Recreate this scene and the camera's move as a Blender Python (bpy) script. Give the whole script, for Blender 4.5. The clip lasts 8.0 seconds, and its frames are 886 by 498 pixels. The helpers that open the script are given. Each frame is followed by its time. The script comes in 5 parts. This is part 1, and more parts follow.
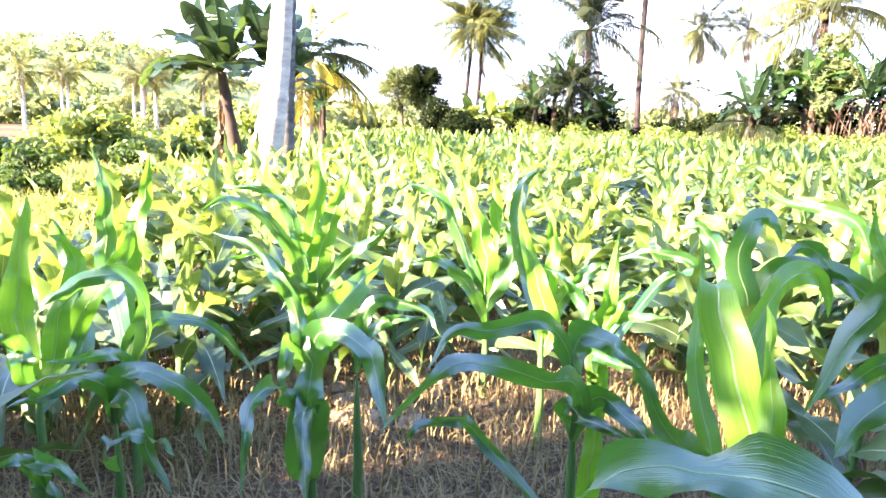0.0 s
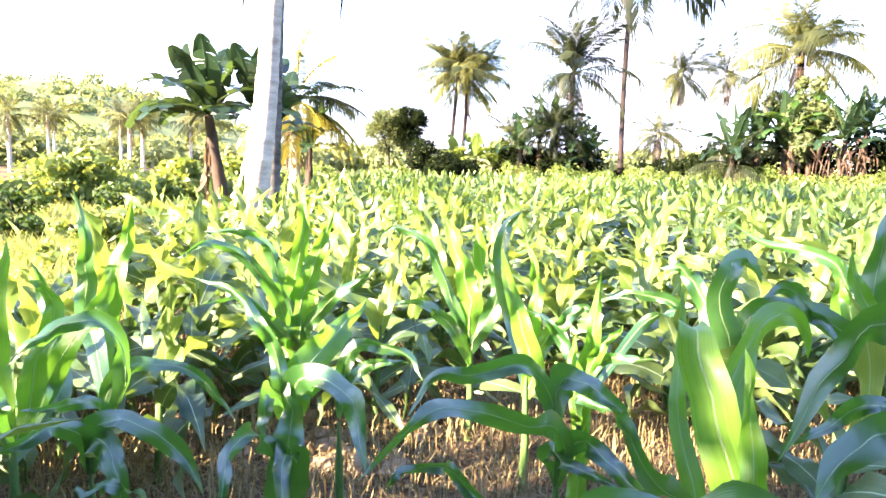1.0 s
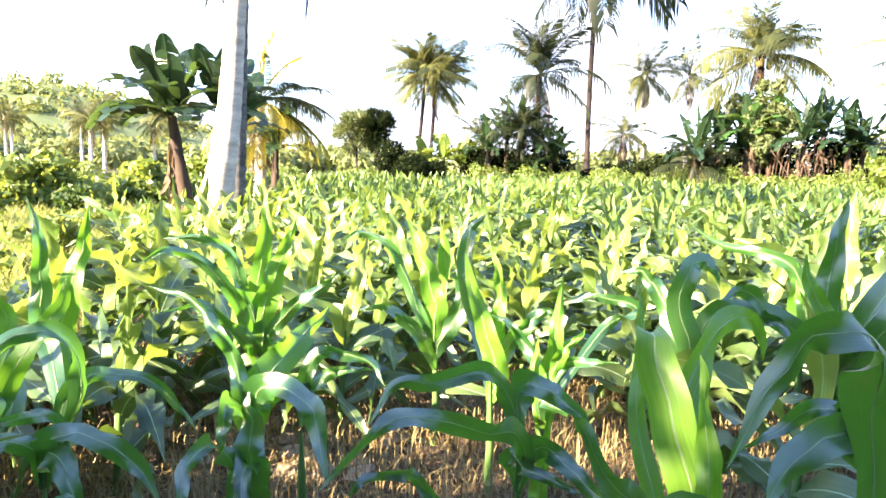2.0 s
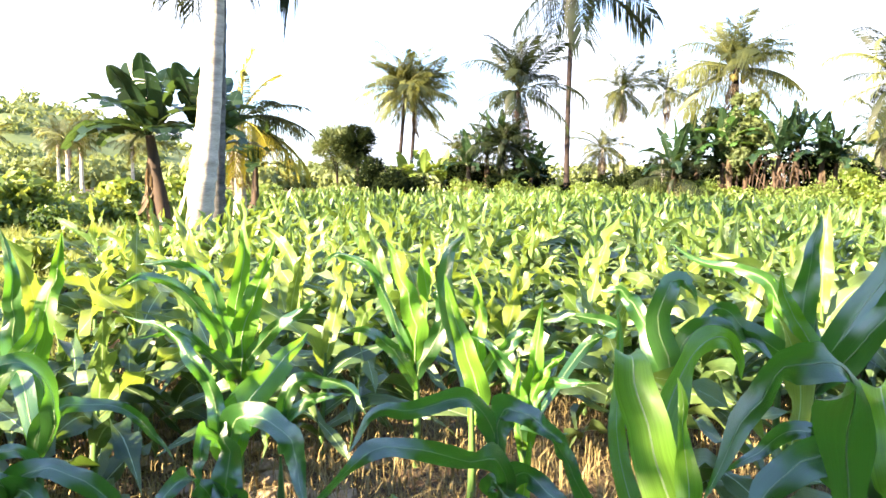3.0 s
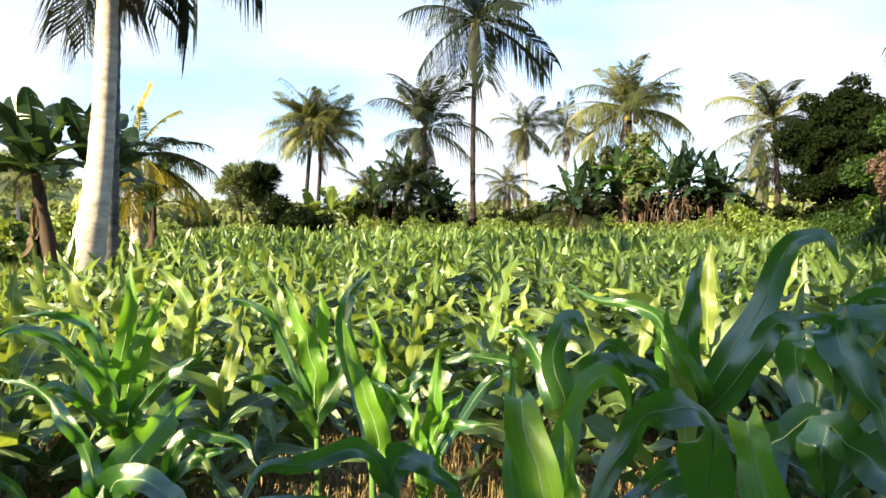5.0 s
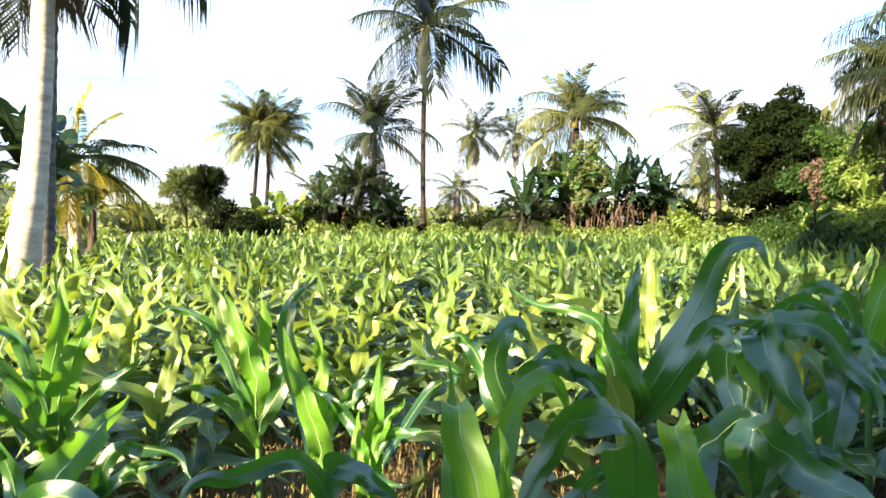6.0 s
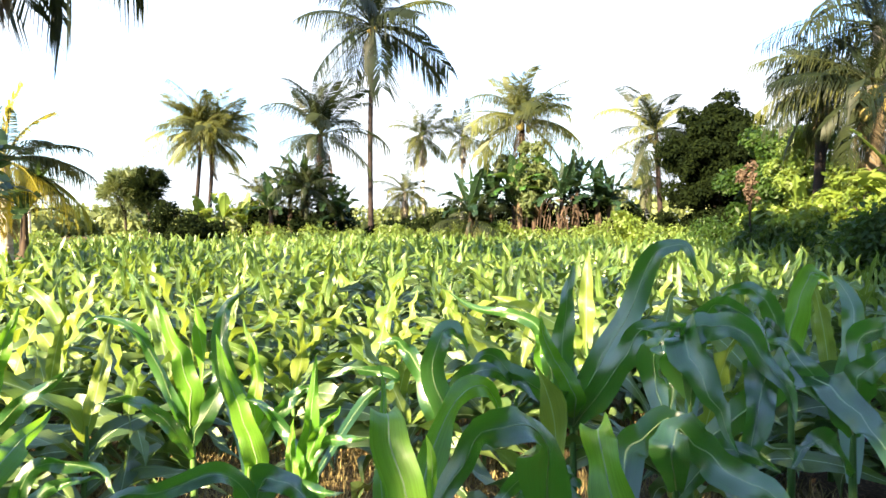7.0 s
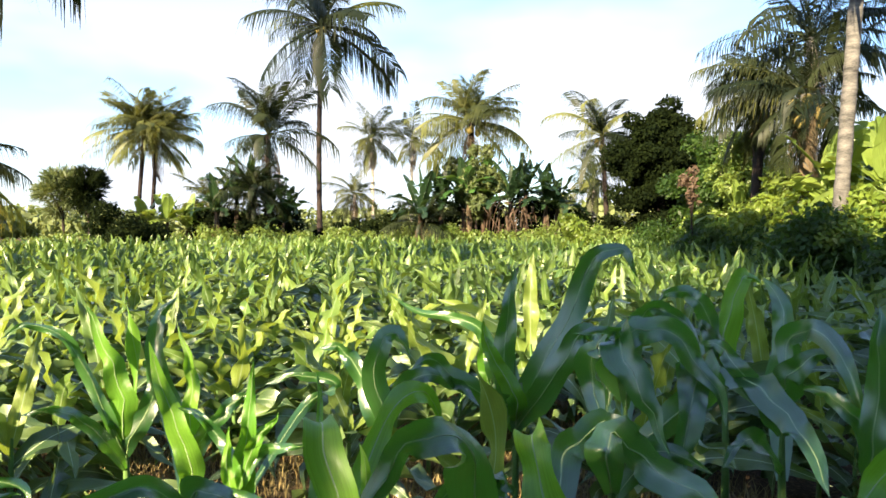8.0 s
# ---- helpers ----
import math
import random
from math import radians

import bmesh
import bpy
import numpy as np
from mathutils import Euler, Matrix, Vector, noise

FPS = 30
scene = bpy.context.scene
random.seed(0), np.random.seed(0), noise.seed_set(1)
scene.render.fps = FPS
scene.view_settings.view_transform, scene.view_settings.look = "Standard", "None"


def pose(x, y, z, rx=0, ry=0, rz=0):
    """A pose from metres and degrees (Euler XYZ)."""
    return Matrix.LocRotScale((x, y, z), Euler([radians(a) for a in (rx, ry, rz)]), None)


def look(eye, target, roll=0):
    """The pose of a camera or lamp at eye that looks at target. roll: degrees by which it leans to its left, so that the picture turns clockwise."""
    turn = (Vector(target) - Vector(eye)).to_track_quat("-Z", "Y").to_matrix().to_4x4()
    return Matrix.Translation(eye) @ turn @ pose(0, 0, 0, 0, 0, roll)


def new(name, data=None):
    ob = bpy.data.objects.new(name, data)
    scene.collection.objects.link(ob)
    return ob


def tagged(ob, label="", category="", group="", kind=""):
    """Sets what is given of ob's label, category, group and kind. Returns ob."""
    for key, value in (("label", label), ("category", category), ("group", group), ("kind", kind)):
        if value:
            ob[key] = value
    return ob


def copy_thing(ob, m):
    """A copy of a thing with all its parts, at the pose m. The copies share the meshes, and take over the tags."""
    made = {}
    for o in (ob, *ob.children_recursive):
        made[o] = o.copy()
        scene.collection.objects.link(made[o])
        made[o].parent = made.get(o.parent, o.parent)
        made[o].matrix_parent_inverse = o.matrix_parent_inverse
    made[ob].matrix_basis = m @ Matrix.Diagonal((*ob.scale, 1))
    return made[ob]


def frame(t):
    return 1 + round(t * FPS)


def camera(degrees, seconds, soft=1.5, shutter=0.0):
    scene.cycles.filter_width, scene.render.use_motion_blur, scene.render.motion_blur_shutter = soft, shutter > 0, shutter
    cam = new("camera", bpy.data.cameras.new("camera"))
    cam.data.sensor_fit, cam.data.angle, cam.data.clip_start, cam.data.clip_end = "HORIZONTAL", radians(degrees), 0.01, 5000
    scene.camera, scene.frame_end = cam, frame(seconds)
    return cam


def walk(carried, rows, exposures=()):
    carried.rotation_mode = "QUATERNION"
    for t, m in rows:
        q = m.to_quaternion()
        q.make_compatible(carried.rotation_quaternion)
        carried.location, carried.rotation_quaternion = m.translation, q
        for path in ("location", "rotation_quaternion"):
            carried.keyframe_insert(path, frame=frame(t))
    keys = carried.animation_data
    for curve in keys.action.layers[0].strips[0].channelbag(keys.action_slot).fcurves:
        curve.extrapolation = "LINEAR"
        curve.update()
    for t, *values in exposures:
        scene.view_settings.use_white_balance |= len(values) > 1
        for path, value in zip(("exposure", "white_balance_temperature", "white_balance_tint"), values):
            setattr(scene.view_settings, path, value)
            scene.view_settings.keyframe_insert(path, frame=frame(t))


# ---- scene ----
cam = camera(64.0, 8.0, 1.6)
# seconds, place, yaw, pitch, roll
PATH = [
    (0, -0.080, 0.057, 1.297, 1.58, -10.21, 1.50),
    (0.5, -0.073, 0.054, 1.305, 1.12, -8.69, 1.39),
    (1, -0.065, 0.052, 1.309, 0.60, -6.96, 1.33),
    (1.5, -0.053, 0.052, 1.313, -0.94, -7.21, 1.36),
    (3, -0.034, 0.059, 1.352, -3.37, -5.61, 0.63),
    (3.5, -0.024, 0.060, 1.355, -5.05, -5.39, 0.26),
    (4, -0.011, 0.057, 1.368, -7.01, -4.00, 0.37),
    (4.5, 0.001, 0.053, 1.376, -8.93, -3.01, 0.29),
    (6, 0.043, 0.042, 1.389, -14.64, -2.25, 0.30),
    (6.5, 0.066, 0.033, 1.398, -17.16, -2.14, 0.41),
    (7, 0.090, 0.024, 1.404, -18.77, -2.12, 0.02),
    (7.5, 0.108, 0.028, 1.406, -20.62, -2.09, -0.01),
    (8, 0.127, 0.024, 1.412, -22.78, -1.94, 0.15),
]
EXPOSURES = [(0, 4.15, 5500, 28), (0.5, 3.85, 5600, 27), (1, 3.9, 5600, 27), (1.5, 3.7, 5600, 24), (3, 3.33, 5760, 15), (3.5, 2.93, 5820, 12), (4, 2.37, 5910, 8), (4.5, 2.14, 5970, 9), (6, 2.73, 5870, 9), (6.5, 2.83, 5920, 9), (7, 2.92, 5970, 9), (7.5, 2.5, 5970, 10), (8, 2.4, 5970, 10)]
walk(cam, [(t, pose(x, y, z, 90 + p, 0, yaw) @ pose(0, 0, 0, 0, 0, r)) for t, x, y, z, yaw, p, r in PATH], EXPOSURES)

# ---- light: low sun from the left, pale cloudy sky ----
SUN_DIR = Vector((-0.85, -0.53, 0.4325)).normalized()
sun = new("sun", bpy.data.lights.new("sun", "SUN"))
sun.data.energy, sun.data.angle, sun.data.color = 5.0, radians(0.55), (1.0, 0.76, 0.43)
sun.matrix_world = look(SUN_DIR * 60, (0, 0, 0))

world = bpy.data.worlds.new("world")
scene.world = world
world.use_nodes = True
wn, wl = world.node_tree.nodes, world.node_tree.links
wn.clear()
sky = wn.new("ShaderNodeTexSky")
sky.sky_type, sky.sun_disc = "NISHITA", False
sky.sun_elevation = math.asin(SUN_DIR.z)
sky.sun_rotation = math.atan2(SUN_DIR.x, SUN_DIR.y)
sky.air_density, sky.dust_density, sky.ozone_density = 1.0, 0.5, 3.0
sky_co = wn.new("ShaderNodeTexCoord")
sky_map = wn.new("ShaderNodeMapping")
sky_map.inputs["Scale"].default_value = (1.0, 1.0, 2.6)
sky_map.inputs["Location"].default_value = (0.0, 0.7, 0.0)
cloud = wn.new("ShaderNodeTexNoise")
cloud.inputs["Scale"].default_value, cloud.inputs["Detail"].default_value = 1.7, 4.0
cloud_ramp = wn.new("ShaderNodeMapRange")
cloud_ramp.inputs["From Min"].default_value, cloud_ramp.inputs["From Max"].default_value = 0.36, 0.50
cloud_mix = wn.new("ShaderNodeMixRGB")
cloud_mix.inputs["Color2"].default_value = (3.4, 3.44, 3.5, 1)
low_down = wn.new("ShaderNodeMapRange")
low_down.inputs["From Min"].default_value, low_down.inputs["From Max"].default_value = 0.44, 0.20
sky_sep = wn.new("ShaderNodeSeparateXYZ")
haze = wn.new("ShaderNodeMath")
haze.operation = "MULTIPLY"
sky_out = wn.new("ShaderNodeBackground")
sky_out.inputs["Strength"].default_value = 0.070
world_out = wn.new("ShaderNodeOutputWorld")
wl.new(sky_co.outputs["Generated"], sky_map.inputs["Vector"])
wl.new(sky_map.outputs[0], cloud.inputs["Vector"])
wl.new(cloud.outputs["Fac"], cloud_ramp.inputs["Value"])
wl.new(sky_co.outputs["Generated"], sky_sep.inputs[0])
wl.new(sky_sep.outputs["Z"], low_down.inputs["Value"])
wl.new(cloud_ramp.outputs[0], haze.inputs[0])
wl.new(low_down.outputs[0], haze.inputs[1])
veil = wn.new("ShaderNodeMath")
veil.operation = "MAXIMUM"
veil.inputs[1].default_value = 0.12
wl.new(haze.outputs[0], veil.inputs[0])
wl.new(veil.outputs[0], cloud_mix.inputs["Fac"])
wl.new(sky.outputs[0], cloud_mix.inputs["Color1"])
wl.new(cloud_mix.outputs[0], sky_out.inputs["Color"])
wl.new(sky_out.outputs[0], world_out.inputs["Surface"])


# ---- materials ----
def material(name):
    m = bpy.data.materials.new(name)
    m.use_nodes = True
    m.node_tree.nodes.clear()
    return m, m.node_tree.nodes, m.node_tree.links


def leaf_material(name, dark, light, glow, through_it=0.4, rough=0.42, ribs=False, island=False, scale=9.0, sheen=0.5, coat=0.1, wax=1.5):
    """A leaf: gloss on top, light passing through, colour drifting from leaf to leaf and along the blade."""
    m, n, l = material(name)
    out, mix = n.new("ShaderNodeOutputMaterial"), n.new("ShaderNodeMixShader")
    bsdf, trans = n.new("ShaderNodeBsdfPrincipled"), n.new("ShaderNodeBsdfTranslucent")
    bsdf.inputs["Roughness"].default_value = rough
    bsdf.inputs["Specular IOR Level"].default_value, bsdf.inputs["IOR"].default_value = sheen, wax
    bsdf.inputs["Coat Weight"].default_value, bsdf.inputs["Coat Roughness"].default_value = (coat if ribs else 0.0), 0.26
    mix.inputs[0].default_value = through_it
    co, noise_a = n.new("ShaderNodeTexCoord"), n.new("ShaderNodeTexNoise")
    noise_a.inputs["Scale"].default_value, noise_a.inputs["Detail"].default_value = scale, 3
    l.new(co.outputs["Object"], noise_a.inputs["Vector"])
    if island:
        rnd = n.new("ShaderNodeNewGeometry").outputs["Random Per Island"]
    else:
        rnd = n.new("ShaderNodeObjectInfo").outputs["Random"]
    add = n.new("ShaderNodeMath")
    add.operation = "MULTIPLY_ADD"
    add.inputs[1].default_value = 0.65
    l.new(rnd, add.inputs[0])
    less = n.new("ShaderNodeMath")
    less.operation = "MULTIPLY_ADD"
    less.inputs[1].default_value, less.inputs[2].default_value = 0.9, -0.28
    l.new(noise_a.outputs["Fac"], less.inputs[0])
    l.new(less.outputs[0], add.inputs[2])
    ramp = n.new("ShaderNodeMixRGB")
    ramp.use_clamp = True
    ramp.inputs["Color1"].default_value, ramp.inputs["Color2"].default_value = (*dark, 1), (*light, 1)
    l.new(add.outputs[0], ramp.inputs["Fac"])
    colour = ramp.outputs[0]
    tint = n.new("ShaderNodeMixRGB")
    tint.inputs["Fac"].default_value = 0.75
    tint.inputs["Color2"].default_value = (*glow, 1)
    l.new(colour, tint.inputs["Color1"])
    if ribs:
        uv = n.new("ShaderNodeUVMap")
        sep = n.new("ShaderNodeSeparateXYZ")
        l.new(uv.outputs[0], sep.inputs[0])
        off = n.new("ShaderNodeMath")
        off.operation = "SUBTRACT"
        off.inputs[1].default_value = 0.5
        l.new(sep.outputs["X"], off.inputs[0])
        far = n.new("ShaderNodeMath")
        far.operation = "ABSOLUTE"
        l.new(off.outputs[0], far.inputs[0])
        rib = n.new("ShaderNodeMapRange")
        rib.inputs["From Min"].default_value, rib.inputs["From Max"].default_value = 0.03, 0.008
        l.new(far.outputs[0], rib.inputs["Value"])
        pale = n.new("ShaderNodeMixRGB")
        pale.inputs["Color2"].default_value = (0.40, 0.52, 0.30, 1)
        l.new(rib.outputs[0], pale.inputs["Fac"])
        l.new(colour, pale.inputs["Color1"])
        veins = n.new("ShaderNodeTexNoise")
        vm = n.new("ShaderNodeMapping")
        vm.inputs["Scale"].default_value = (60, 1.2, 1)
        l.new(uv.outputs[0], vm.inputs["Vector"])
        l.new(vm.outputs[0], veins.inputs["Vector"])
        veins.inputs["Scale"].default_value, veins.inputs["Detail"].default_value = 1.0, 2
        shade = n.new("ShaderNodeMapRange")
        shade.inputs["From Min"].default_value, shade.inputs["From Max"].default_value = 0.3, 0.7
        shade.inputs["To Min"].default_value, shade.inputs["To Max"].default_value = 0.6, 1.4
        l.new(veins.outputs["Fac"], shade.inputs["Value"])
        times = n.new("ShaderNodeVectorMath")
        times.operation = "SCALE"
        l.new(pale.outputs[0], times.inputs[0])
        l.new(shade.outputs[0], times.inputs["Scale"])
        colour = times.outputs[0]
        bump = n.new("ShaderNodeBump")
        bump.inputs["Strength"].default_value, bump.inputs["Distance"].default_value = 0.4, 0.003
        l.new(veins.outputs["Fac"], bump.inputs["Height"])
        l.new(bump.outputs[0], bsdf.inputs["Normal"])
    l.new(colour, bsdf.inputs["Base Color"])
    l.new(tint.outputs[0], trans.inputs["Color"])
    l.new(bsdf.outputs[0], mix.inputs[1])
    l.new(trans.outputs[0], mix.inputs[2])
    l.new(mix.outputs[0], out.inputs[0])
    return m


def rough_material(name, dark, light, scale=6.0, rough=0.85, bump=0.3, stretch=(1, 1, 1), island=False, depth=0.02):
    """Bark, soil, straw: two scales of noise in colour and relief."""
    m, n, l = material(name)
    out, bsdf = n.new("ShaderNodeOutputMaterial"), n.new("ShaderNodeBsdfPrincipled")
    bsdf.inputs["Roughness"].default_value = rough
    bsdf.inputs["Specular IOR Level"].default_value = 0.25
    co, mp = n.new("ShaderNodeTexCoord"), n.new("ShaderNodeMapping")
    mp.inputs["Scale"].default_value = stretch
    a, b = n.new("ShaderNodeTexNoise"), n.new("ShaderNodeTexNoise")
    a.inputs["Scale"].default_value, a.inputs["Detail"].default_value = scale, 4
    b.inputs["Scale"].default_value, b.inputs["Detail"].default_value = scale * 7, 3
    l.new(co.outputs["Object"], mp.inputs["Vector"])
    l.new(mp.outputs[0], a.inputs["Vector"])
    l.new(mp.outputs[0], b.inputs["Vector"])
    add = n.new("ShaderNodeMath")
    add.operation = "MULTIPLY_ADD"
    add.inputs[1].default_value = 0.5
    l.new(b.outputs["Fac"], add.inputs[0])
    l.new(a.outputs["Fac"], add.inputs[2])
    fac = n.new("ShaderNodeMapRange")
    fac.inputs["From Min"].default_value, fac.inputs["From Max"].default_value = 0.5, 1.0
    if island:
        both = n.new("ShaderNodeMath")
        both.operation = "MULTIPLY_ADD"
        both.inputs[1].default_value = 0.5
        l.new(n.new("ShaderNodeNewGeometry").outputs["Random Per Island"], both.inputs[0])
        l.new(add.outputs[0], both.inputs[2])
        fac.inputs["From Max"].default_value = 1.4
        l.new(both.outputs[0], fac.inputs["Value"])
    else:
        l.new(add.outputs[0], fac.inputs["Value"])
    ramp = n.new("ShaderNodeMixRGB")
    ramp.inputs["Color1"].default_value, ramp.inputs["Color2"].default_value = (*dark, 1), (*light, 1)
    l.new(fac.outputs[0], ramp.inputs["Fac"])
    relief = n.new("ShaderNodeBump")
    relief.inputs["Strength"].default_value, relief.inputs["Distance"].default_value = bump, depth
    l.new(add.outputs[0], relief.inputs["Height"])
    l.new(relief.outputs[0], bsdf.inputs["Normal"])
    l.new(ramp.outputs[0], bsdf.inputs["Base Color"])
    l.new(bsdf.outputs[0], out.inputs[0])
    return m


CORN = leaf_material("corn_leaf", (0.011, 0.038, 0.013), (0.138, 0.198, 0.060), (0.30, 0.50, 0.04), 0.14, 0.36, ribs=True, sheen=0.6)
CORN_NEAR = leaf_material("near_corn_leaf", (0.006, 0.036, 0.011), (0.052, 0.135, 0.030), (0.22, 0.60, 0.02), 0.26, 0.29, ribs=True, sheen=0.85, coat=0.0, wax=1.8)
# young near leaves, and sunlit ones whose light is put into the colour
CORN_YOUNG_LIT = leaf_material("sunlit_young_leaf", (0.055, 0.172, 0.014), (0.168, 0.31, 0.028), (0.32, 0.66, 0.02), 0.36, 0.42, ribs=True)
CORN_FIELD = leaf_material("corn_field_leaf", (0.010, 0.034, 0.012), (0.142, 0.20, 0.072), (0.30, 0.46, 0.04), 0.12, 0.40, ribs=True, island=True, sheen=0.6)
CORN_FIELD_YOUNG = leaf_material("young_field_leaf", (0.030, 0.078, 0.020), (0.165, 0.24, 0.048), (0.40, 0.54, 0.04), 0.28, 0.4, ribs=True, island=True)
CORN_WHORL = leaf_material("corn_whorl_leaf", (0.06, 0.13, 0.026), (0.21, 0.265, 0.05), (0.46, 0.58, 0.04), 0.32, 0.38, ribs=True)
MIDRIB = rough_material("leaf_midrib", (0.20, 0.30, 0.12), (0.34, 0.44, 0.22), 20, 0.45, 0.1)
STALK = rough_material("corn_stalk", (0.06, 0.13, 0.03), (0.13, 0.22, 0.06), 5, 0.5, 0.1, (8, 8, 1))
PALM = leaf_material("palm_frond", (0.008, 0.017, 0.008), (0.090, 0.098, 0.025), (0.34, 0.33, 0.04), 0.22, 0.5, scale=2.0, sheen=0.3)
# PALM darkened: stands in for fronds in shade or seen as silhouettes
PALM_SHADED = leaf_material("shaded_frond", (0.003, 0.008, 0.005), (0.028, 0.036, 0.014), (0.16, 0.18, 0.03), 0.14, 0.5, scale=2.0, sheen=0.18)
PALM_YELLOW = leaf_material("yellowing_frond", (0.085, 0.105, 0.028), (0.155, 0.165, 0.046), (0.36, 0.36, 0.05), 0.3, 0.5, scale=2.0)
PALM_DRY = leaf_material("dry_frond", (0.075, 0.058, 0.038), (0.165, 0.125, 0.078), (0.35, 0.25, 0.12), 0.2, 0.8, scale=2.0, sheen=0.2)
BANANA = leaf_material("banana_leaf", (0.03, 0.085, 0.025), (0.075, 0.16, 0.035), (0.26, 0.42, 0.04), 0.3, 0.38, scale=3.0, ribs=True)
# banana leaf for clumps in shade, the shade painted in as darker green
BANANA_SHADED = leaf_material("shaded_banana_leaf", (0.006, 0.018, 0.009), (0.019, 0.042, 0.014), (0.14, 0.24, 0.04), 0.22, 0.38, scale=3.0, ribs=True)
PALM_GOLD = leaf_material("golden_frond", (0.21, 0.21, 0.03), (0.42, 0.365, 0.045), (0.6, 0.5, 0.04), 0.4, 0.5, scale=2.0)
DRY_LEAF = leaf_material("dry_leaf_litter", (0.045, 0.032, 0.024), (0.135, 0.096, 0.07), (0.35, 0.2, 0.1), 0.2, 0.8, island=True, scale=2.0, sheen=0.2)
BANANA_LIGHT = leaf_material("young_banana_leaf", (0.10, 0.165, 0.03), (0.20, 0.27, 0.055), (0.46, 0.54, 0.06), 0.4, 0.4, scale=3.0, ribs=True)
# near-black: the shade on trees and thickets is put into the leaf colour
TREE_SHADED = leaf_material("shaded_tree_leaf", (0.002, 0.005, 0.002), (0.010, 0.016, 0.003), (0.10, 0.15, 0.03), 0.08, 0.85, island=True, scale=0.6, sheen=0.06)
TREE_OLIVE = leaf_material("olive_tree_leaf", (0.05, 0.075, 0.028), (0.11, 0.14, 0.045), (0.25, 0.28, 0.06), 0.25, 0.55, island=True, scale=0.6)
HEDGE = leaf_material("vine_leaf", (0.008, 0.022, 0.005), (0.036, 0.070, 0.011), (0.26, 0.40, 0.04), 0.22, 0.5, island=True, scale=0.8, sheen=0.22)
SHRUB = leaf_material("shrub_leaf", (0.06, 0.11, 0.02), (0.18, 0.24, 0.05), (0.42, 0.48, 0.05), 0.35, 0.45, island=True, scale=0.5)
SHRUB_YELLOW = leaf_material("yellow_green_leaf", (0.075, 0.13, 0.018), (0.185, 0.245, 0.034), (0.5, 0.55, 0.05), 0.35, 0.45, island=True, scale=0.8)
# paler leaves for the distance; the haze is only in this colour
FAR_HAZED = leaf_material("hazed_far_foliage", (0.09, 0.125, 0.04), (0.21, 0.24, 0.085), (0.35, 0.40, 0.08), 0.3, 0.6, island=True, scale=0.1)
GRASS = leaf_material("grass_blade", (0.09, 0.15, 0.03), (0.26, 0.29, 0.08), (0.55, 0.55, 0.10), 0.4, 0.55, island=True, scale=0.4)
STRAW = rough_material("straw", (0.105, 0.078, 0.032), (0.32, 0.25, 0.105), 3, 0.7, 0.1, island=True)
BARK = rough_material("palm_bark", (0.28, 0.245, 0.205), (0.64, 0.58, 0.50), 2.4, 0.85, 0.5, (1.0, 1.0, 4.0))
BARK_DARK = rough_material("dark_bark", (0.013, 0.010, 0.010), (0.040, 0.029, 0.026), 2.5, 0.9, 0.5, (2, 2, 1))
STEM_BROWN = rough_material("banana_stem", (0.022, 0.015, 0.012), (0.085, 0.056, 0.036), 1.8, 0.75, 0.4, (5, 5, 0.5))
BARK_GREY = rough_material("grey_bark", (0.030, 0.030, 0.031), (0.165, 0.158, 0.150), 3.0, 0.85, 0.6, (1, 1, 3.5))
CLOD = rough_material("dry_clod", (0.20, 0.14, 0.09), (0.42, 0.31, 0.20), 9, 0.95, 0.6)
HUSK = rough_material("coconut_husk", (0.10, 0.085, 0.03), (0.24, 0.19, 0.06), 5, 0.6, 0.2)


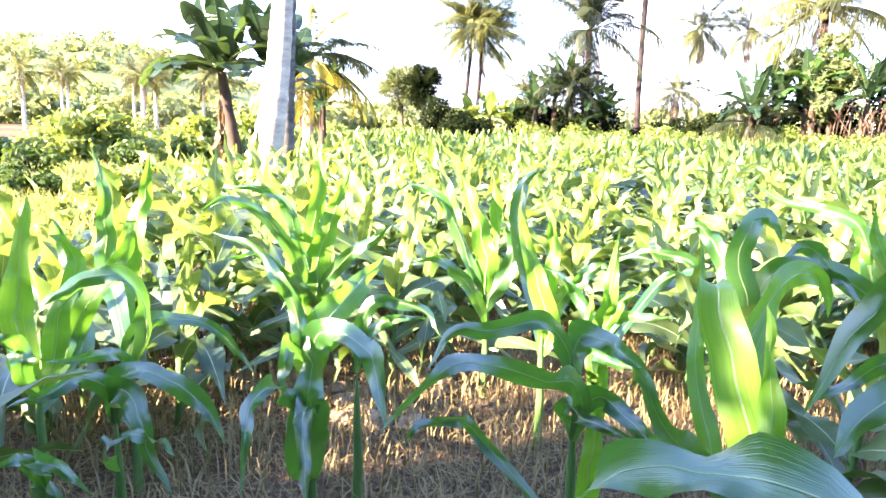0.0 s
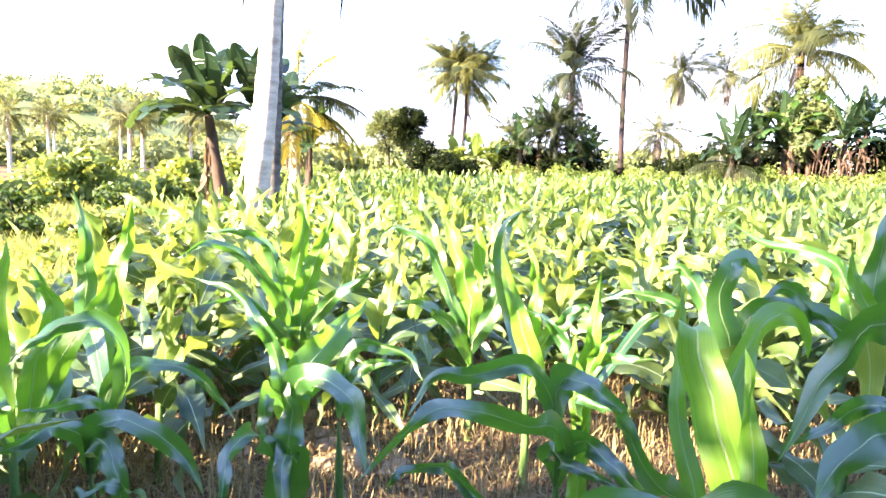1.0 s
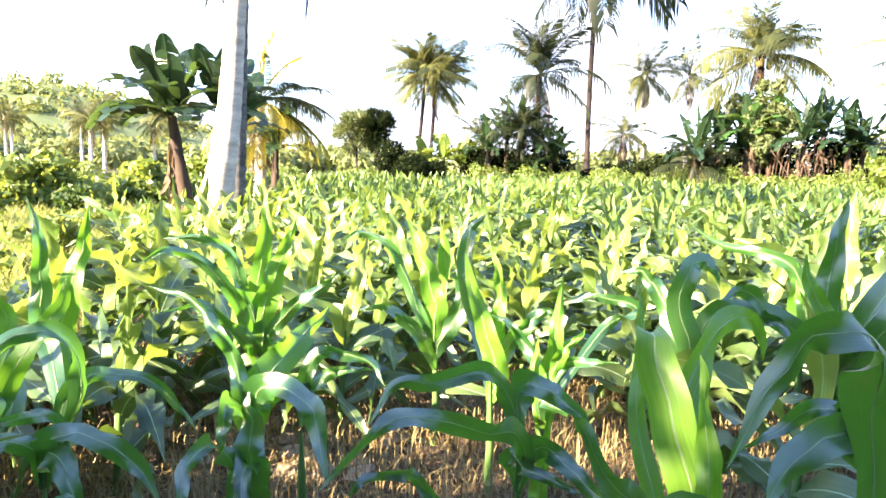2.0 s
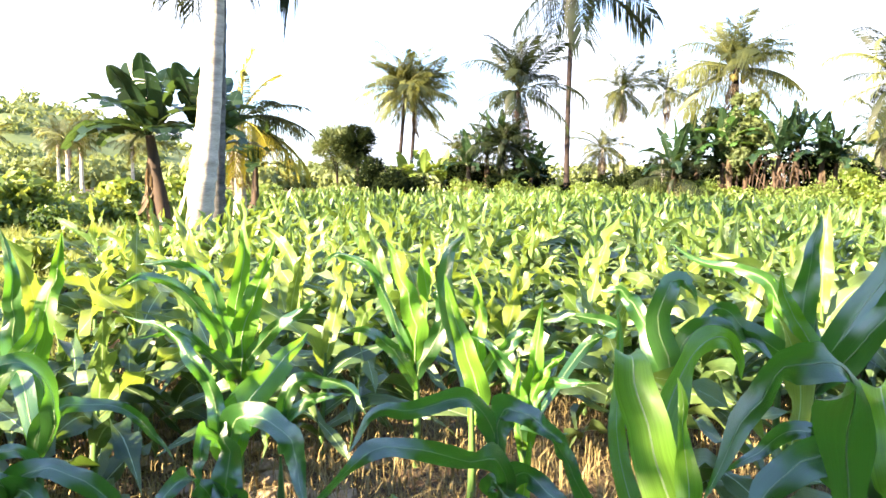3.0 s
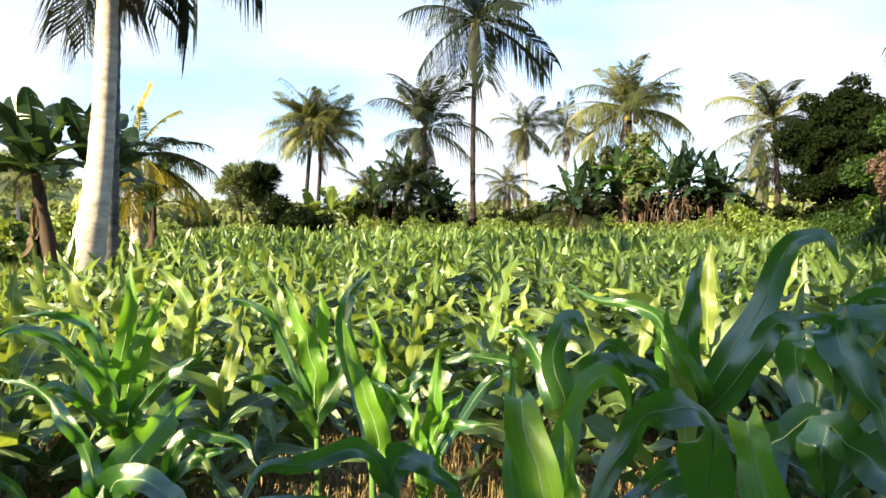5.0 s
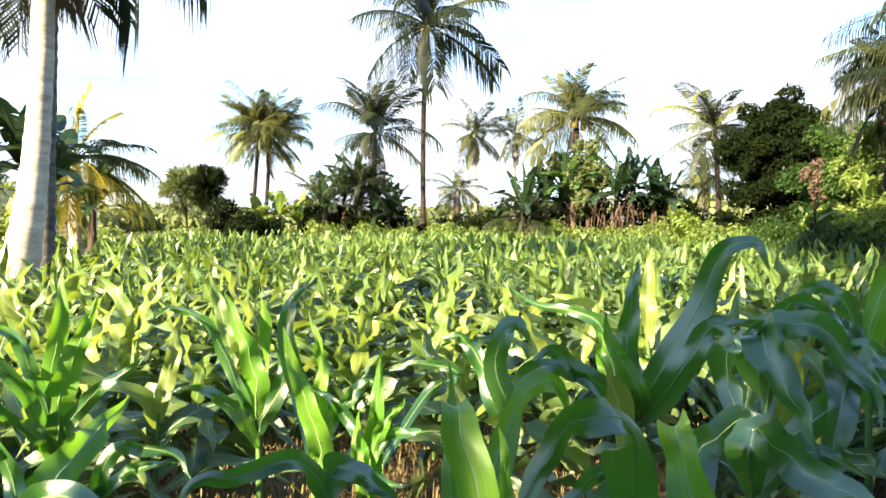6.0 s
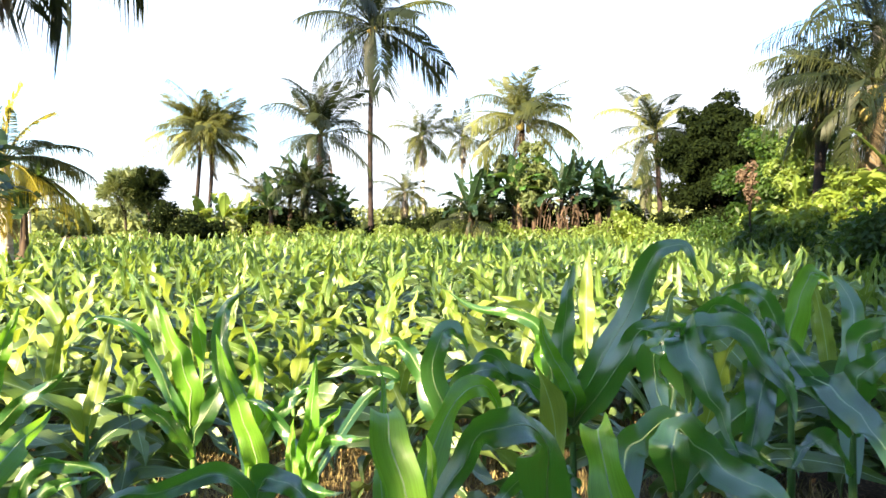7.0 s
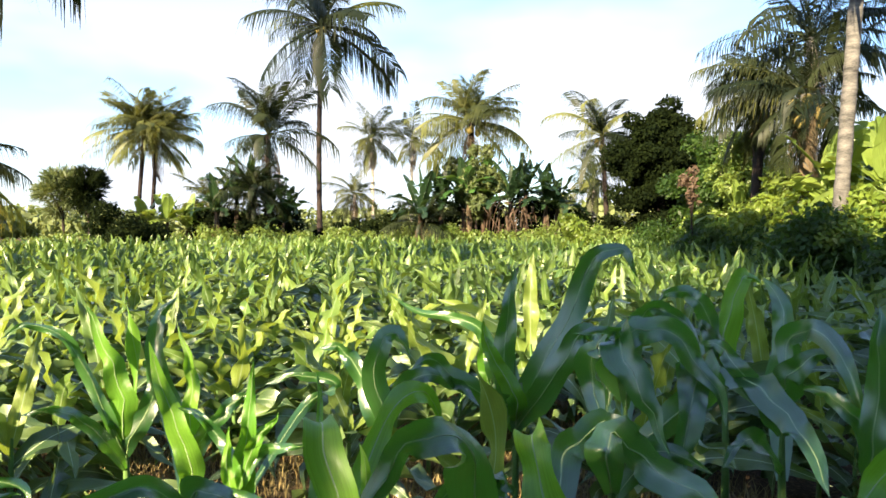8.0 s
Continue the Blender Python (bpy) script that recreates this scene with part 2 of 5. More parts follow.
def ground_material():
    """Brown soil with dry litter, turning to grassy earth in broad patches."""
    m, n, l = material("field_soil")
    out, bsdf = n.new("ShaderNodeOutputMaterial"), n.new("ShaderNodeBsdfPrincipled")
    bsdf.inputs["Roughness"].default_value = 0.95
    bsdf.inputs["Specular IOR Level"].default_value = 0.15
    co = n.new("ShaderNodeTexCoord")
    big, mid, fine = [n.new("ShaderNodeTexNoise") for _ in range(3)]
    for tex, s, d in ((big, 0.12, 3), (mid, 3.0, 4), (fine, 45.0, 4)):
        tex.inputs["Scale"].default_value, tex.inputs["Detail"].default_value = s, d
        l.new(co.outputs["Object"], tex.inputs["Vector"])
    soil = n.new("ShaderNodeMixRGB")
    soil.inputs["Color1"].default_value, soil.inputs["Color2"].default_value = (0.03, 0.02, 0.014, 1), (0.11, 0.075, 0.048, 1)
    l.new(mid.outputs["Fac"], soil.inputs["Fac"])
    litter = n.new("ShaderNodeMixRGB")
    litter.inputs["Color2"].default_value = (0.17, 0.115, 0.065, 1)
    pick = n.new("ShaderNodeMapRange")
    pick.inputs["From Min"].default_value, pick.inputs["From Max"].default_value = 0.5, 0.66
    l.new(fine.outputs["Fac"], pick.inputs["Value"])
    l.new(pick.outputs[0], litter.inputs["Fac"])
    l.new(soil.outputs[0], litter.inputs["Color1"])
    grassy = n.new("ShaderNodeMixRGB")
    grassy.inputs["Color2"].default_value = (0.12, 0.14, 0.045, 1)
    patch = n.new("ShaderNodeMapRange")
    patch.inputs["From Min"].default_value, patch.inputs["From Max"].default_value = 0.48, 0.62
    l.new(big.outputs["Fac"], patch.inputs["Value"])
    l.new(patch.outputs[0], grassy.inputs["Fac"])
    l.new(litter.outputs[0], grassy.inputs["Color1"])
    relief = n.new("ShaderNodeBump")
    relief.inputs["Strength"].default_value, relief.inputs["Distance"].default_value = 0.7, 0.03
    l.new(fine.outputs["Fac"], relief.inputs["Height"])
    l.new(relief.outputs[0], bsdf.inputs["Normal"])
    l.new(grassy.outputs[0], bsdf.inputs["Base Color"])
    l.new(bsdf.outputs[0], out.inputs[0])
    return m


SOIL = ground_material()
HILL_EARTH = rough_material("hill_scrub", (0.05, 0.08, 0.03), (0.12, 0.15, 0.055), 0.15, 0.95, 0.4)


# ---- mesh helpers: a shape is (vertices, quads, uvs of the quads' corners) ----
def joined(shapes):
    vs, fs, us, k = [], [], [], 0
    for v, f, u in shapes:
        vs.append(v)
        fs.append(f + k)
        us.append(u)
        k += len(v)
    return np.concatenate(vs), np.concatenate(fs), np.concatenate(us)


def moved(shape, m):
    v, f, u = shape
    a = np.array(m)
    return v @ a[:3, :3].T + a[:3, 3], f, u


def mesh_of(name, shape, mat, smooth=True):
    v, f, u = shape
    me = bpy.data.meshes.new(name)
    me.vertices.add(len(v))
    me.vertices.foreach_set("co", np.ascontiguousarray(v, dtype=np.float32).ravel())
    me.loops.add(f.size)
    me.loops.foreach_set("vertex_index", np.ascontiguousarray(f, dtype=np.int32).ravel())
    me.polygons.add(len(f))
    me.polygons.foreach_set("loop_start", np.arange(0, f.size, 4, dtype=np.int32))
    me.update(calc_edges=True)
    me.uv_layers.new(name="uv").data.foreach_set("uv", np.ascontiguousarray(u, dtype=np.float32).ravel())
    me.polygons.foreach_set("use_smooth", np.full(len(f), smooth))
    me.materials.append(mat)
    me.validate()
    return me


def part(name, shape, mat, parent, label="", smooth=True):
    """One mesh object under a thing; shape may be a mesh already made."""
    me = shape if isinstance(shape, bpy.types.Mesh) else mesh_of(name, shape, mat, smooth)
    ob = new(name, me)
    ob.parent = parent
    return tagged(ob, label) if label else ob


def grid(points):
    """Quads over rows of points (rows, columns, 3), with u across and v along."""
    r, c = points.shape[:2]
    i = np.arange(r * c).reshape(r, c)
    f = np.stack([i[:-1, :-1], i[:-1, 1:], i[1:, 1:], i[1:, :-1]], -1).reshape(-1, 4)
    uu, vv = np.meshgrid(np.linspace(0, 1, c), np.linspace(0, 1, r))
    uv = np.stack([uu, vv], -1).reshape(-1, 2)
    return points.reshape(-1, 3), f, uv[f]


def tube(path, radii, sides=8, wobble=0.0, seed=0):
    """A round stem along a path of points."""
    rng = np.random.default_rng(seed)
    path, radii = np.array(path, float), np.array(radii, float)
    tan = np.gradient(path, axis=0)
    tan /= np.linalg.norm(tan, axis=1)[:, None]
    ref = np.where(np.abs(tan[:, 2:3]) > 0.9, np.array([[1.0, 0, 0]]), np.array([[0, 0, 1.0]]))
    a = np.cross(tan, ref)
    a /= np.linalg.norm(a, axis=1)[:, None]
    b = np.cross(tan, a)
    w = np.linspace(0, 2 * np.pi, sides + 1)
    r = radii[:, None] * (1 + wobble * rng.normal(size=(len(path), sides + 1)))
    r[:, -1] = r[:, 0]
    pts = path[:, None] + r[..., None] * (np.cos(w)[None, :, None] * a[:, None] + np.sin(w)[None, :, None] * b[:, None])
    return grid(pts)


def bezier(a, b, c, n):
    s = np.linspace(0, 1, n)[:, None]
    return (1 - s) ** 2 * np.array(a) + 2 * s * (1 - s) * np.array(b) + s**2 * np.array(c)


def blade(path, width, twist=0.0, across=4, fold=0.25, wave=0.03, seed=0, widest=0.35, turn=0.0, tip=0.9, root=0.45, taper=2.8):
    """A strap leaf along a path: folded at the midrib, wavy at the margins, pointed."""
    rng = np.random.default_rng(seed)
    path = np.array(path, float)
    n = len(path)
    tan = np.gradient(path, axis=0)
    tan /= np.linalg.norm(tan, axis=1)[:, None] + 1e-9
    way = path[-1] - path[0]
    if np.hypot(way[0], way[1]) < 0.05:
        way = path[n // 2] - path[0]
    az = math.atan2(way[1], way[0])
    side = np.tile([-math.sin(az), math.cos(az), 0.0], (n, 1))
    side -= tan * (side * tan).sum(1)[:, None]
    side /= np.linalg.norm(side, axis=1)[:, None] + 1e-9
    nor = np.cross(tan, side)
    ang = np.radians(np.interp(np.linspace(0, 1, n), np.linspace(0, 1, np.size(twist)), np.ravel(twist)) + turn * np.linspace(0, 1, n))[:, None]
    s2, n2 = side * np.cos(ang) + nor * np.sin(ang), nor * np.cos(ang) - side * np.sin(ang)
    s = np.linspace(0, 1, n)
    shape = (root + (1 - root) * np.sin(np.minimum(s / widest, 1) * np.pi / 2)) * (1 - s**taper) ** tip
    u = np.linspace(-1, 1, across + 1)
    ph, fr = rng.uniform(0, 6.3, 2), rng.uniform(1.6, 3.6)
    pts = path[:, None] + (shape * width / 2)[:, None, None] * u[None, :, None] * s2[:, None]
    lift = fold * np.abs(u)[None] * (shape * width / 2)[:, None]
    ripple = wave * np.abs(u)[None] ** 1.5 * np.sin(fr * 6.28 * s[:, None] + np.where(u < 0, ph[0], ph[1])[None]) * (np.minimum(1, 4 * (1 - s)) * np.minimum(1, 4 * s))[:, None]
    return grid(pts + (lift + ripple)[..., None] * n2[:, None])


def cloud_of_leaves(lumps, count, size, seed=0, flat=0.4, long=1.7):
    """Loose leaves through lumps (x, y, z, rx, ry, rz), thickest near each lump's skin."""
    rng = np.random.default_rng(seed)
    lumps = np.array(lumps, float)
    vol = (lumps[:, 3] * lumps[:, 4] + lumps[:, 4] * lumps[:, 5] + lumps[:, 3] * lumps[:, 5])
    k = rng.choice(len(lumps), count, p=vol / vol.sum())
    d = rng.normal(size=(count, 3))
    d /= np.linalg.norm(d, axis=1)[:, None]
    rad = rng.uniform(0.25, 1.0, count) ** 0.45 * (1 + 0.08 * rng.normal(size=count))
    c = lumps[k, :3] + d * rad[:, None] * lumps[k, 3:]
    c[:, 2] = np.maximum(c[:, 2], 0.03)
    nrm = d * 0.7 + rng.normal(size=(count, 3)) * 0.6 + [0, 0, flat]
    nrm /= np.linalg.norm(nrm, axis=1)[:, None]
    a = np.cross(nrm, rng.normal(size=(count, 3)))
    a /= np.linalg.norm(a, axis=1)[:, None]
    b = np.cross(nrm, a)
    sz = size * rng.uniform(0.6, 1.4, count)[:, None]
    droop = np.array([[0, 0, -0.3]]) * sz
    v = np.stack([c - a * sz * long * 0.5, c - b * sz * 0.42, c + a * sz * long * 0.5 + droop, c + b * sz * 0.42], 1).reshape(-1, 3)
    f = np.arange(4 * count).reshape(-1, 4)
    u = np.tile(np.array([[0.5, 0], [0, 0.5], [0.5, 1], [1, 0.5]]), (count, 1, 1)).reshape(-1, 4, 2)
    return v, f, u


def feathery(centre, radii, count, length, width, seed):
    """Thin leaflets that point up and outwards, in tufts through an uneven crown."""
    rng = np.random.default_rng(seed)
    tufts = rng.normal(size=(34, 3))
    tufts *= (rng.uniform(0.05, 1.1, 34) ** 0.5 / np.linalg.norm(tufts, axis=1))[:, None]
    c = tufts[rng.integers(0, 34, count)] + rng.normal(size=(count, 3)) * 0.11
    d = c * 0.8 + rng.normal(size=(count, 3)) * 0.45 + [0, 0, 0.55]
    d /= np.linalg.norm(d, axis=1)[:, None]
    b = np.cross(d, rng.normal(size=(count, 3)))
    b *= width / np.linalg.norm(b, axis=1)[:, None]
    p = np.array(centre) + c * np.array(radii)
    ln = length * rng.uniform(0.4, 1.3, count)[:, None]
    v = np.stack([p, p + d * ln * 0.5 - b, p + d * ln - [0, 0, 0.2] * ln, p + d * ln * 0.5 + b], 1).reshape(-1, 3)
    u = np.tile(np.array([[0.5, 0], [0, 0.5], [0.5, 1], [1, 0.5]]), (count, 1, 1))
    return v, np.arange(4 * count).reshape(-1, 4), u


def lumps_round(centre, radii, count, seed, size=0.5, reach=0.95):
    """Lumps spread over an ellipsoid's skin, uneven."""
    rng = np.random.default_rng(seed)
    out = [(*centre, *(np.array(radii) * 0.62))]
    for _ in range(count):
        d = rng.normal(size=3)
        d /= np.linalg.norm(d)
        p = np.array(centre) + d * np.array(radii) * rng.uniform(0.55, reach)
        k = size * rng.uniform(0.5, 1.15)
        wide = (radii[0] + radii[1]) / 2 * k
        out.append((*p, wide * 1.1, wide * 1.1, np.mean(radii) * k * 0.8))
    return out


def thing(name, x, y, z, label, category, group="", kind="", turn=0):
    ob = new(name)
    ob.matrix_world = pose(x, y, z, 0, 0, turn)
    return tagged(ob, label, category, group, kind)


# ---- ground and hill ----
def ground_sheet():
    s = np.linspace(-1, 1, 171)
    g = 55 * s + 1650 * np.sign(s) * np.abs(s) ** 7
    x, y = np.meshgrid(g, g)
    near = np.exp(-(x**2 + y**2) / 900.0)
    z = near * (0.02 * np.sin(x * 4.1 + 0.5 * np.sin(y)) * np.cos(y * 1.3) + 0.015 * np.sin(x * 9 + y * 7))
    return grid(np.stack([x, y, z], -1))


tagged(new("ground", mesh_of("ground", ground_sheet(), SOIL)), "brown field soil with dry litter and grassy patches", "ground", kind="structure")


def hill_sheet():
    """A wooded rise far off, highest towards the left."""
    a, r = np.meshgrid(np.linspace(-75, 4, 60), np.linspace(95, 330, 26))
    th = np.radians(a)
    x, y = r * np.sin(th), r * np.cos(th)
    up = np.clip((r - 95) / 110, 0, 1)
    tall = 20 * np.clip((-10 - a) / 22, 0, 1) ** 0.7 + 4 * np.sin(a * 0.21) * np.clip((-10 - a) / 20, 0, 1)
    z = up * up * (3 - 2 * up) * tall + 1.4 * np.sin(a * 1.7 + r * 0.05) * np.sin(r * 0.11) * up - 0.4
    return np.stack([x, y, z], -1)


hill_points = hill_sheet()
tagged(new("backdrop_hill", mesh_of("backdrop_hill", grid(hill_points), HILL_EARTH)), "low wooded hill far behind the plantation", "hill", kind="structure")
rng = np.random.default_rng(5)
hp = hill_points.reshape(-1, 3)
hp = hp[(hp[:, 2] > -0.5) & (np.hypot(hp[:, 0], hp[:, 1]) < 230)]
pick = hp[rng.integers(0, len(hp), 800)] + rng.normal(size=(800, 3)) * [2.5, 2.5, 0.2]
rad = rng.uniform(1.2, 3.0, 800)
tagged(new("hill_woods", mesh_of("hill_woods", cloud_of_leaves([(*p, r, r, r * 0.8) for p, r in zip(pick, rad)], 42000, 0.75, 6), FAR_HAZED)), "green woods covering the far hill, haze in their colour", "woods", kind="stuff")


# ---- palms ----
def frond_shape(length, rise, fall, pairs=44, leaflet=0.55, hang=0.55, seed=0, width=0.05, ragged=0.35):
    """A feather leaf that starts outwards along x at the slope rise (degrees) and bends down by fall degrees."""
    rng = np.random.default_rng(seed)
    n = 14
    s = np.linspace(0, 1, n)
    ang = np.radians(rise - fall * s**1.3)
    step = length / (n - 1)
    x = np.concatenate([[0], np.cumsum(np.cos(ang[:-1]) * step)])
    z = np.concatenate([[0], np.cumsum(np.sin(ang[:-1]) * step)])
    y = 0.04 * length * np.sin(s * 2.2 + rng.uniform(0, 6)) * s
    path = np.stack([x, y, z], -1)
    out = [tube(path, 0.035 * length / 3 * (1 - 0.85 * s), 4)]
    for k in range(pairs):
        for sd in (-1, 1):
            if rng.random() < ragged * 0.5:
                continue
            q = 0.16 + 0.83 * (k + rng.uniform(-0.3, 0.3)) / pairs
            q = min(max(q, 0.15), 0.995)
            p = np.array([np.interp(q, s, path[:, i]) for i in range(3)])
            a = np.interp(q, s, ang)
            t = np.array([math.cos(a), 0, math.sin(a)])
            nor = np.array([-math.sin(a), 0, math.cos(a)])
            ln = leaflet * (0.55 + 0.9 * math.sin(math.pi * min(1, q * 0.85 + 0.1))) / 1.3 * rng.uniform(0.8, 1.1)
            fwd = 0.45 + 0.5 * q
            d = np.array([0, sd * 1.0, 0]) + t * fwd + nor * 0.12
            d /= np.linalg.norm(d)
            mid = p + d * ln * 0.5 + np.array([0, 0, -1]) * ln * hang * 0.16
            end = p + d * ln * (0.95 - 0.25 * hang) + np.array([0, 0, -1]) * ln * hang * rng.uniform(0.4, 1.1)
            w = np.cross(d, nor)
            w = w / np.linalg.norm(w) * width * 0.5 + nor * 0.01
            pts = np.array([[p - w * 0.5, p + w * 0.5], [mid - w, mid + w], [end - w * 0.2, end + w * 0.2]])
            out.append(grid(pts))
    return joined(out)


FROND = {}


def frond_mesh(kind, mat, look_of=0):
    """Frond meshes shared between palms: one for each posture and colour."""
    key = (kind, mat.name, look_of)
    if key not in FROND:
        rise, fall, hang = {"spear": (84, 30, 0.35), "up": (66, 52, 0.6), "mid": (40, 66, 0.85), "flat": (12, 56, 1.1), "low": (-18, 44, 1.2), "hung": (-54, 30, 1.1)}[kind]
        FROND[key] = mesh_of("frond", frond_shape(3.0, rise + (0, 7, -6)[look_of], fall * (1, 1.35, 0.8)[look_of], hang=hang * (1, 1.1, 0.85)[look_of], seed=len(FROND), leaflet=0.86, ragged=(0.3, 0.55, 0.42)[look_of], pairs=52, width=0.036), mat)
    return FROND[key]


def trunk_path(height, lean, bow, n=22, sweep=0.0):
    s = np.linspace(0, 1, n)
    return np.array([sweep, 0, 0]) * (1 - np.exp(-s * height / 1.6))[:, None] + np.stack([lean[0] * s + bow[0] * np.sin(np.pi * s) , lean[1] * s + bow[1] * np.sin(np.pi * s), height * s], -1)


def ringed(path, radius, flare=0.6, seed=0, sides=12, foot=0.5):
    """A palm trunk with leaf-scar rings and a swollen foot."""
    rng = np.random.default_rng(seed)
    fine = np.stack([np.interp(np.linspace(0, 1, 90), np.linspace(0, 1, len(path)), path[:, i]) for i in range(3)], -1)
    s = np.linspace(0, 1, 90)
    z = fine[:, 2]
    r = radius * (1 - 0.2 * s) * (1 + flare * np.exp(-z / foot)) * (1 + 0.05 * (np.arange(90) % 3 == 0)) * (1 + 0.03 * rng.normal(size=90))
    return tube(fine, r, sides, 0.02, seed)


def palm(x, y, height, frond_len, label, lean=(0, 0), bow=(0, 0), radius=0.15, seed=0, counts=(2, 5, 6, 6, 5, 3), dry=2, yellow=0.12, nuts=0, turn=0, flare=0.6, bark=None, group="", sweep=0.0, gold=None, foot=0.5, green=None, fronds=()):
    """A coconut palm: trunk, crown of fronds in all postures, dry fronds and nuts below it."""
    rng, gold = random.Random(seed), gold or PALM_YELLOW
    root = thing("coconut_palm", x, y, 0, label, "palm tree", group, turn=turn)
    path = trunk_path(height, lean, bow, sweep=sweep)
    path[0, 2] -= 0.1
    part("trunk", ringed(path, radius, flare, seed, foot=foot), bark or BARK, root)
    top = Vector(path[-1])
    az = rng.uniform(0, 360)
    size = frond_len / 3.0
    for kind, count in zip(("spear", "up", "mid", "flat", "low", "hung"), counts):
        for k in range(count):
            az += 360 / max(count, 1) + rng.uniform(-22, 22)
            turned = rng.random() < (yellow if gold is PALM_GOLD else 0.6 * yellow) and (gold is PALM_GOLD or kind in ("flat", "low", "mid"))
            mat = gold if turned else (green or PALM)
            ob = part("frond", frond_mesh(kind, mat, rng.randrange(3)), mat, root, "yellowing frond" if mat is gold else "")
            sc = size * rng.uniform(0.6, 1.15) * (0.66 if kind == "spear" else 1)
            ob.matrix_local = pose(top.x, top.y, top.z - 0.05 * rng.random(), rng.uniform(-24, 24), rng.uniform(-14, 14), az) @ Matrix.Diagonal((sc, sc, sc, 1))
        az += 40
    for kind, turn_of, grown, mat in fronds:
        ob = part("frond", frond_mesh(kind, mat, rng.randrange(3)), mat, root, "yellowing frond" if mat is gold else "")
        ob.matrix_local = pose(*top, rng.uniform(-12, 12), rng.uniform(-6, 6), turn_of) @ Matrix.Diagonal((size * grown, size * grown, size * grown, 1))
    for k in range(dry):
        ob = part("dry_frond", frond_mesh("hung", PALM_DRY), PALM_DRY, root, "dry brown hanging frond")
        sc = size * rng.uniform(0.6, 0.8)
        ob.matrix_local = pose(top.x, top.y, top.z - 0.15, 0, rng.uniform(15, 32), rng.uniform(0, 360)) @ Matrix.Diagonal((sc, sc, sc, 1))
    for k in range(nuts):
        a = rng.uniform(0, 6.28)
        c = np.array([top.x + 0.3 * math.cos(a), top.y + 0.3 * math.sin(a), top.z - rng.uniform(0.15, 0.6)])
        nut = tube([c + [0, 0, h] for h in (-0.16, -0.13, -0.05, 0.05, 0.12, 0.15)], (0.01, 0.07, 0.115, 0.115, 0.07, 0.01), 8)
        part("coconut", nut, HUSK, root, "yellow-brown coconut")
    return root


# ---- bananas ----
def banana_leaf_shape(length, width, rise, fall, seed=0, torn=0.5):
    """A paddle leaf on a stalk, out along x, its halves torn into strips that hang unevenly."""
    rng = np.random.default_rng(seed)
    n = 30
    s = np.linspace(0, 1, n)
    ang = np.radians(rise - fall * s**1.4)
    step = length / (n - 1)
    path = np.stack([np.concatenate([[0], np.cumsum(np.cos(ang[:-1]) * step)]), 0 * s, np.concatenate([[0], np.cumsum(np.sin(ang[:-1]) * step)])], -1)
    out = [tube(path, 0.03 * (1 - 0.8 * s), 4)]
    nor = np.stack([-np.sin(ang), 0 * s, np.cos(ang)], -1)
    wide = np.where(s < 0.16, 0.02, np.sin(np.clip((s - 0.12) / 0.90, 0, 1) ** 0.9 * np.pi) ** 0.46) * width / 2
    for sd in (-1, 1):
        k = 4
        while k < n - 1:
            run = min(int(rng.integers(1, 6)), n - 1 - k)
            dip = rng.uniform(-0.1, 0.75) * torn
            rows = []
            for i in range(k, k + run + 1):
                cols = []
                for j, q in enumerate((0, 0.5, 1.0)):
                    shrink = 0.06 * (1 if i in (k, k + run) else 0) * q
                    p = path[i] + np.array([0, sd, 0]) * wide[i] * q * (1 - shrink) + nor[i] * wide[i] * (0.28 * q) - np.array([0, 0, 1]) * wide[i] * dip * q * q * 1.6
                    cols.append(p)
                rows.append(cols)
            v, f, u = grid(np.array(rows))
            u = u.copy()
            u[..., 0] = 0.5 + sd * u[..., 0] * 0.5
            out.append((v, f, u))
            k += run
    return joined(out)


BANANA_MESH = {}


def banana_mesh(kind, mat):
    key = (kind, mat.name)
    if key not in BANANA_MESH:
        rise, fall = {"spear": (86, 8), "up": (74, 34), "mid": (58, 84), "flat": (24, 80), "hung": (-40, 50)}[kind]
        BANANA_MESH[key] = mesh_of("banana_leaf", banana_leaf_shape(2.0, 0.7, rise, fall, len(BANANA_MESH) + 3), mat)
    return BANANA_MESH[key]


